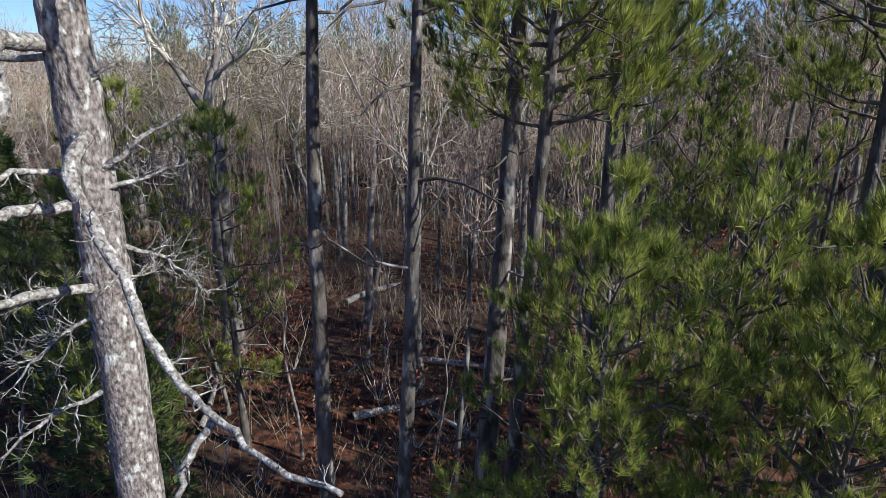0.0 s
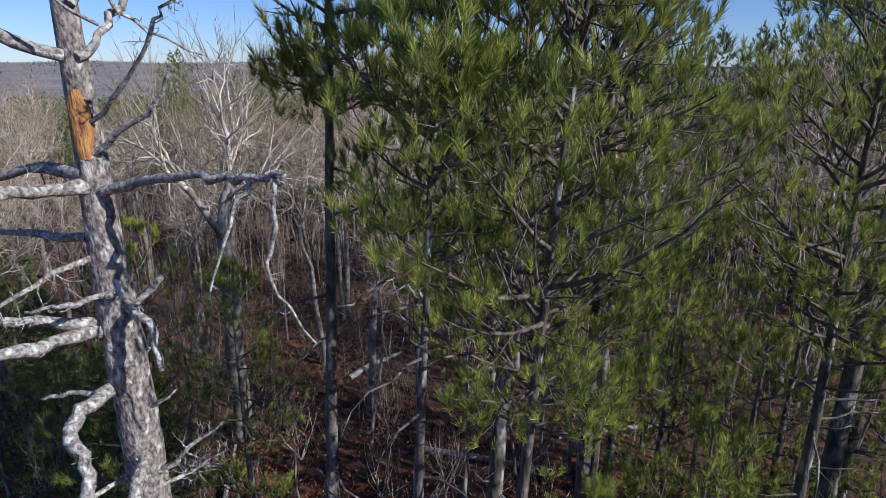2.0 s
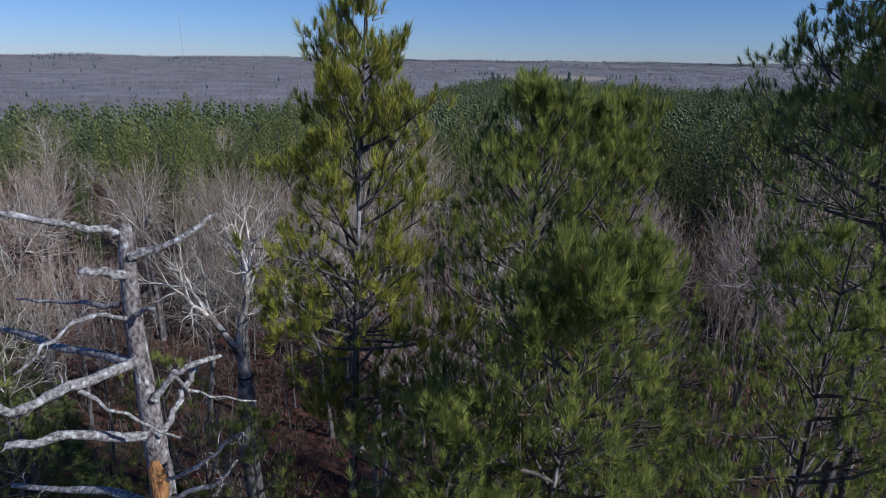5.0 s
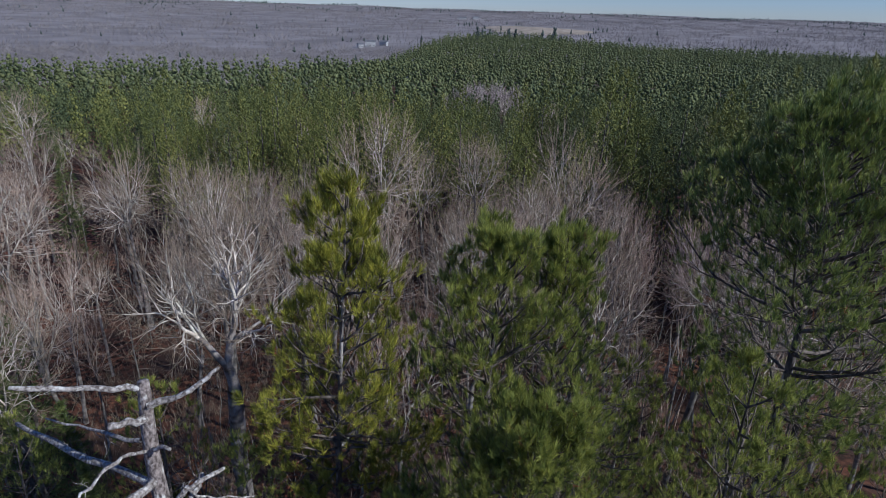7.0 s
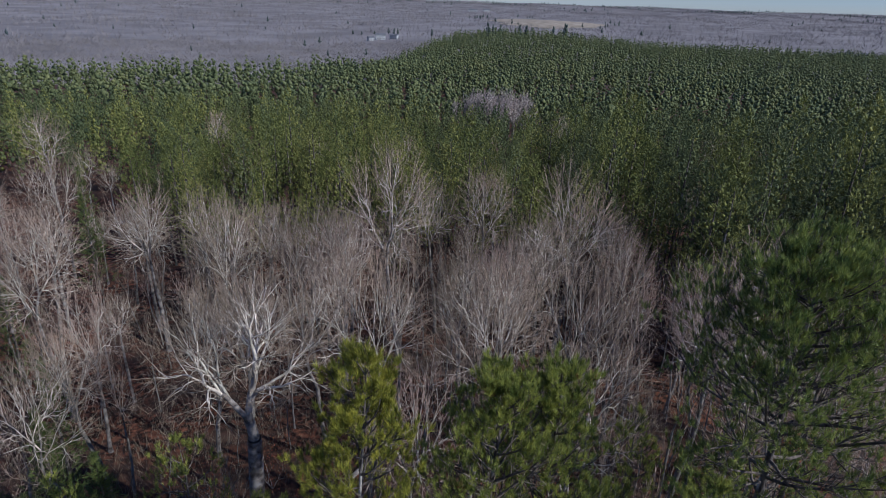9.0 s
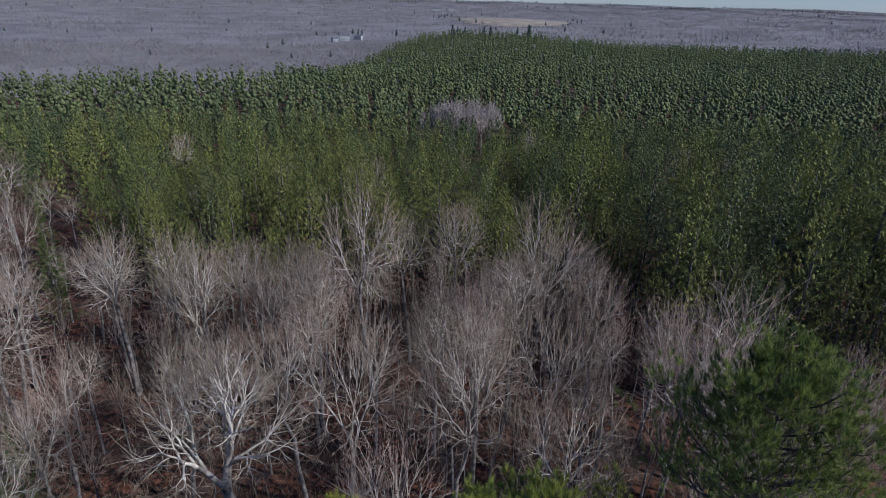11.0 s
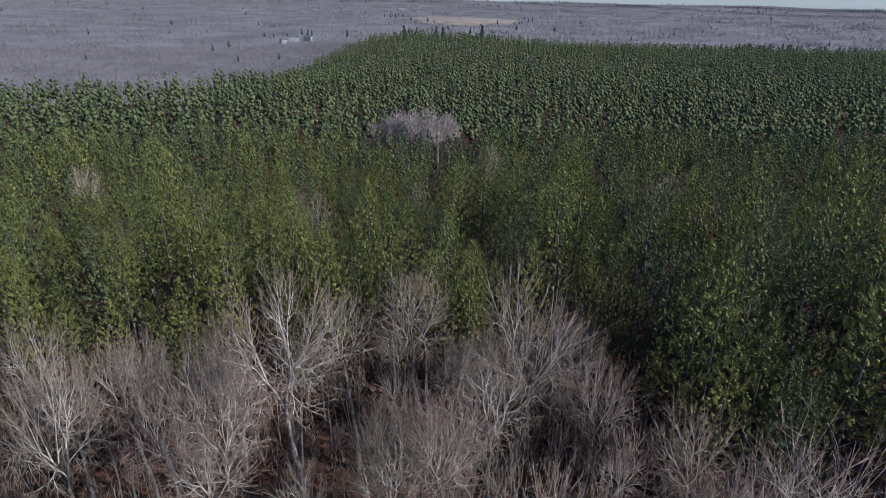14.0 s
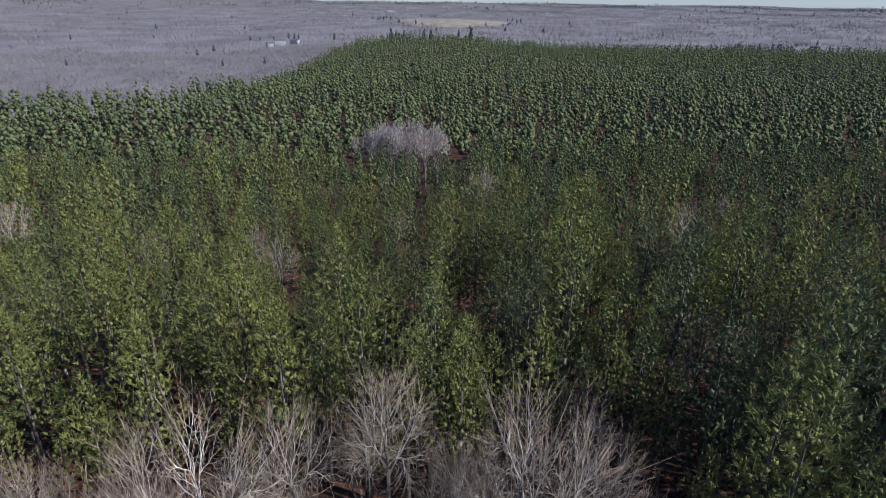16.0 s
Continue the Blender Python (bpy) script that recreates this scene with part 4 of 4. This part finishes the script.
def young_stuff(name, x, y, kinds, rng, label, grow_by=1.0, material=None):
    g = Geo()
    pick = rng.integers(len(kinds), size=len(x))
    for k, base in enumerate(kinds):
        sel = pick == k
        bv, bf = np.concatenate(base.v), np.concatenate(base.f)
        z = ground_z(x[sel], y[sel])
        s = rng.uniform(0.7, 1.2, sel.sum())
        g.add(*scatter(bv, bf, np.stack([x[sel], y[sel], z], -1), rng.uniform(0, 6.28, sel.sum()), s * grow_by, s))
    ob = new(name, g.mesh(name, material or M_YOUNG, True))
    tagged(ob, label, "trees", kind="stuff")


rest = order[near_n:]
mid = [young_geo(np.random.default_rng(120 + n), 9.7, 14, 0.28, 42, 4, 0.46, 0.055) for n in range(4)]
x2, y2 = plantation_places(66, 125, 2.45, rng_p)
close = [young_geo(np.random.default_rng(130 + n), 9.7, 30, 0.16, 84, 7, 0.33, 0.03) for n in range(4)]
xc, yc = np.concatenate([x[rest], x2]), np.concatenate([y[rest], y2])
first = yc + np.abs(xc) * 0.5 < 92
tint = olive(xc, yc, rng_p)
for sel, kinds, where in ((first, close, ""), (~first, mid, " farther back")):
    for ripe, look_, material in ((False, "green", M_YOUNG), (True, "yellow-green", M_YOUNG_OLIVE)):
        pick = sel & (tint == ripe)
        young_stuff("young_pine_stand", xc[pick], yc[pick], kinds, rng_p, "dense stand of young " + look_ + " pines" + where, 1.0, material)
low = [young_geo(np.random.default_rng(140 + n), 9.7, 6, 0.6, 11, 2, 0.75, 0.13, 1.35) for n in range(5)]
x3, y3 = plantation_places(125, 440, 3.4, rng_p)
young_stuff("far_pine_stand", x3, y3, low, rng_p, "dark green pine plantation over the hill", 1.25)


# ---------------------------------------------------------------- far woods
def grove_geo(rng, h, spread, stems, width):
    """Far bare trees: slim stems and limbs close together."""
    g = Geo()
    a, q = rng.uniform(0, 6.28, stems), np.sqrt(rng.uniform(0, 1, stems))
    at = np.stack([spread * q * np.cos(a), spread * q * np.sin(a), h * rng.uniform(0.0, 0.4, stems)], -1)
    d = unit(np.stack([0.8 * rng.normal(size=stems), 0.8 * rng.normal(size=stems), np.ones(stems)], -1))
    slivers(g, at, d, h * rng.uniform(0.45, 0.65, stems), width, rng)
    return g


def far_woods(name, count, r0, r1, kinds, material, label, seed, cover, size=1.0):
    rng = np.random.default_rng(seed)
    r = np.sqrt(rng.uniform(r0 ** 2, r1 ** 2, count))
    a = rng.uniform(-0.85, 0.85, count)
    x, y = r * np.sin(a), r * np.cos(a)
    w = smooth(-0.27, 0.02, x / y)
    keep = (np.hypot(x * 0.75, y) > 215 + 235 * w) & cover(x, y, rng)
    x, y = x[keep], y[keep]
    g = Geo()
    pick = rng.integers(len(kinds), size=len(x))
    for k, base in enumerate(kinds):
        sel = pick == k
        s = rng.uniform(0.7, 1.25, sel.sum()) * size
        g.add(*scatter(np.concatenate(base.v), np.concatenate(base.f), np.stack([x[sel], y[sel], ground_z(x[sel], y[sel])], -1), rng.uniform(0, 6.28, sel.sum()), s, s))
    ob = new(name, g.mesh(name, material, False))
    tagged(ob, label, "trees", kind="stuff")


def in_field(x, y):
    return ((x - 215) / 140) ** 2 + ((y - 1580) / 200) ** 2 < 1


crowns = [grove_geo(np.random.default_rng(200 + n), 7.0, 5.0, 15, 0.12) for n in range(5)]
far_woods("bare_woods", 11000, 200, 900, crowns, M_FARWOOD, "leafless woods across the valley, haze put into their grey", 31, lambda x, y, r: np.ones(len(x), bool))
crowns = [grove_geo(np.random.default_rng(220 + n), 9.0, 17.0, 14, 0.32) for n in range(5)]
far_woods("bare_woods", 15000, 850, 4200, crowns, M_FARWOOD, "leafless woods on far hills, haze put into their grey", 32, lambda x, y, r: ~in_field(x, y), 1.2)
ever = [young_geo(np.random.default_rng(240 + n), 13, 9, 1.3, 0, 0, 0, 0, 2.9) for n in range(3)]


def evergreen_patch(x, y, r):
    """Dark groups by the houses, round the field and along the crest."""
    crest = (np.hypot(x, y) > 2700) & (np.sin(x * 0.011 + 2) * np.cos(y * 0.007) > 0.25)
    homes = ((x + 95) / 75) ** 2 + ((y - 1010) / 45) ** 2 < 1
    hedge = (((x - 215) / 190) ** 2 + ((y - 1580) / 260) ** 2 < 1) & (r.random(len(x)) < 0.5)
    return (crest | homes | hedge | (r.random(len(x)) < 0.03)) & ~in_field(x, y)


far_woods("far_evergreens", 8000, 600, 4000, ever, M_FARPINE, "scattered dark evergreens on far hills", 33, evergreen_patch)

rng_k = np.random.default_rng(35)
young_stuff("far_evergreens", rng_k.uniform(22, 78, 16), rng_k.uniform(415, 446, 16), ever, rng_k, "taller dark pines on the crest of the plantation", 0.8, M_FARPINE)
young_stuff("far_evergreens", 400 + rng_k.normal(0, 42, 60), 625 + rng_k.normal(0, 22, 60), ever, rng_k, "dark clump of evergreens beyond the plantation", 1.0, M_FARPINE)

# bare scrub in the gap of the plantation, and a few leafless trees between its rows
SCRUB = [(bare_tree("bare_tree", pose(0, 150, 0), "pale leafless tree in a gap of the plantation", "tree", "bare trees in the plantation gap",
                    rng=np.random.default_rng(70 + n), h=10.0, fork=0.3, r0=0.15, spread=1.9, tips=110, fine=3.2, sprays=5, twigs=M_PALETWIG), 10.0) for n in range(2)]
for _ in range(46):
    a, q = rng_g.uniform(0, 6.28), math.sqrt(rng_g.uniform(0, 1))
    x, y = 8.3 + 8.6 * q * math.cos(a), 132.0 + 7.0 * q * math.sin(a)
    plant(SCRUB, int(rng_g.integers(2)), x, y, stand(x, y) + float(rng_g.uniform(9.5, 12.0)))
for x, y in ((-10.5, 62), (-5, 66), (-20, 60), (-16, 72), (12, 60), (22, 52), (30, 70), (-30, 78), (5, 80), (36, 58), (-24, 64), (-8, 74), (16, 90), (44, 84)):
    plant(KINDS, int(rng_g.integers(6)), x, y, stand(x, y) + float(rng_g.uniform(9.6, 11.6)))


# ---------------------------------------------------------------- far landmarks
M_FIELD = mix_material("dry_grass_field", (0.27, 0.22, 0.165), (0.42, 0.35, 0.27), 0.05, rough=0.95, detail=7, third=(0.22, 0.19, 0.12), third_scale=0.012)
M_PALE = mix_material("pale_siding", (0.30, 0.30, 0.30), (0.45, 0.45, 0.44), 0.6)
M_ROOF = mix_material("grey_roofing", (0.10, 0.10, 0.11), (0.2, 0.2, 0.21), 0.8)
M_STEEL = mix_material("galvanised_steel", (0.28, 0.28, 0.29), (0.42, 0.42, 0.43), 0.4, rough=0.5)


def far_field():
    g = Geo()
    rings, m = 14, 64
    q, a = np.meshgrid(np.linspace(0.02, 1, rings), np.linspace(0, 2 * np.pi, m, endpoint=False), indexing="ij")
    edge = 1 + 0.16 * np.sin(3 * a + 1) + 0.09 * np.sin(7 * a)
    x, y = 215 + 135 * q * np.cos(a) * edge, 1580 + 190 * q * np.sin(a) * edge
    v = np.stack([x, y, ground_z(x, y) + 7.0 * (1 - q ** 2) + 1.0], -1).reshape(-1, 3)
    i, j = np.arange(rings - 1)[:, None] * m, np.arange(m)[None]
    k = (j + 1) % m
    g.add(v, np.concatenate([np.stack([i + j, i + m + j, i + m + k], -1).reshape(-1, 3), np.stack([i + j, i + m + k, i + k], -1).reshape(-1, 3)]))
    tagged(new("field", g.mesh("field", M_FIELD)), "tan dry-grass field on a far slope", "field", kind="structure")


far_field()


def box(geo, x0, y0, z0, x1, y1, z1):
    v = [(x, y, z) for z in (z0, z1) for y in (y0, y1) for x in (x0, x1)]
    geo.add(v, [(0, 2, 3), (0, 3, 1), (4, 5, 7), (4, 7, 6), (0, 1, 5), (0, 5, 4), (2, 6, 7), (2, 7, 3), (0, 4, 6), (0, 6, 2), (1, 3, 7), (1, 7, 5)])
    return geo


def far_house(x, y, turn, w, d, h):
    house = thing("house", pose(x, y, stand(x, y), 0, 0, turn), "small pale house among bare trees across the valley", "house", "far houses")
    part("wall", box(Geo(), -w / 2, -d / 2, 0, w / 2, d / 2, h), M_PALE, house, smooth=False)
    r = h + d * 0.3
    v = [(-w / 2 - 0.5, -d / 2 - 0.5, h), (w / 2 + 0.5, -d / 2 - 0.5, h), (w / 2 + 0.5, d / 2 + 0.5, h), (-w / 2 - 0.5, d / 2 + 0.5, h), (-w / 2 - 0.5, 0, r), (w / 2 + 0.5, 0, r)]
    part("roof", Geo().add(v, [(0, 1, 5), (0, 5, 4), (2, 3, 4), (2, 4, 5), (1, 2, 5), (3, 0, 4), (0, 2, 1), (0, 3, 2)]), M_ROOF, house, smooth=False)
    for k in range(3):
        cx = (k - 1) * w * 0.3
        part("window", box(Geo(), cx - 0.6, -d / 2 - 0.06, 1.0, cx + 0.6, -d / 2, 2.6), M_ROOF, house, smooth=False)


for x, y, turn, w, d, h in ((-116, 985, 10, 16, 9, 7), (-96, 1000, -20, 12, 8, 6), (-128, 960, 30, 9, 7, 5), (60, 2300, 0, 30, 12, 6), (110, 2330, 10, 24, 12, 6)):
    far_house(x, y, turn, w, d, h)


def radio_mast(x, y, top):
    """A slim lattice mast: three legs and cross bracing."""
    z0 = stand(x, y)
    h = top - z0
    mast = thing("radio_mast", pose(x, y, z0), "slim grey lattice radio mast on a far hill", "mast")
    legs = [(1.2 * math.cos(a), 1.2 * math.sin(a)) for a in (0.3, 2.394, 4.489)]
    for lx, ly in legs:
        g = Geo()
        tubes(g, np.array([[[lx, ly, 0], [lx, ly, h]]]), np.array([[0.28, 0.28]]), 5)
        part("leg", g, M_STEEL, mast)
    for k in range(30):
        z = h * k / 30
        a, b_ = legs[k % 3], legs[(k + 1) % 3]
        g = Geo()
        tubes(g, np.array([[[a[0], a[1], z], [b_[0], b_[1], z + h / 30]]]), np.array([[0.14, 0.14]]), 4)
        part("brace", g, M_STEEL, mast)
    g = Geo()
    tubes(g, np.array([[[0, 0, h], [0, 0, h + 6]]]), np.array([[0.3, 0.15]]), 5, cap=True)
    part("antenna", g, M_STEEL, mast)


radio_mast(-1262, 2822, 204)
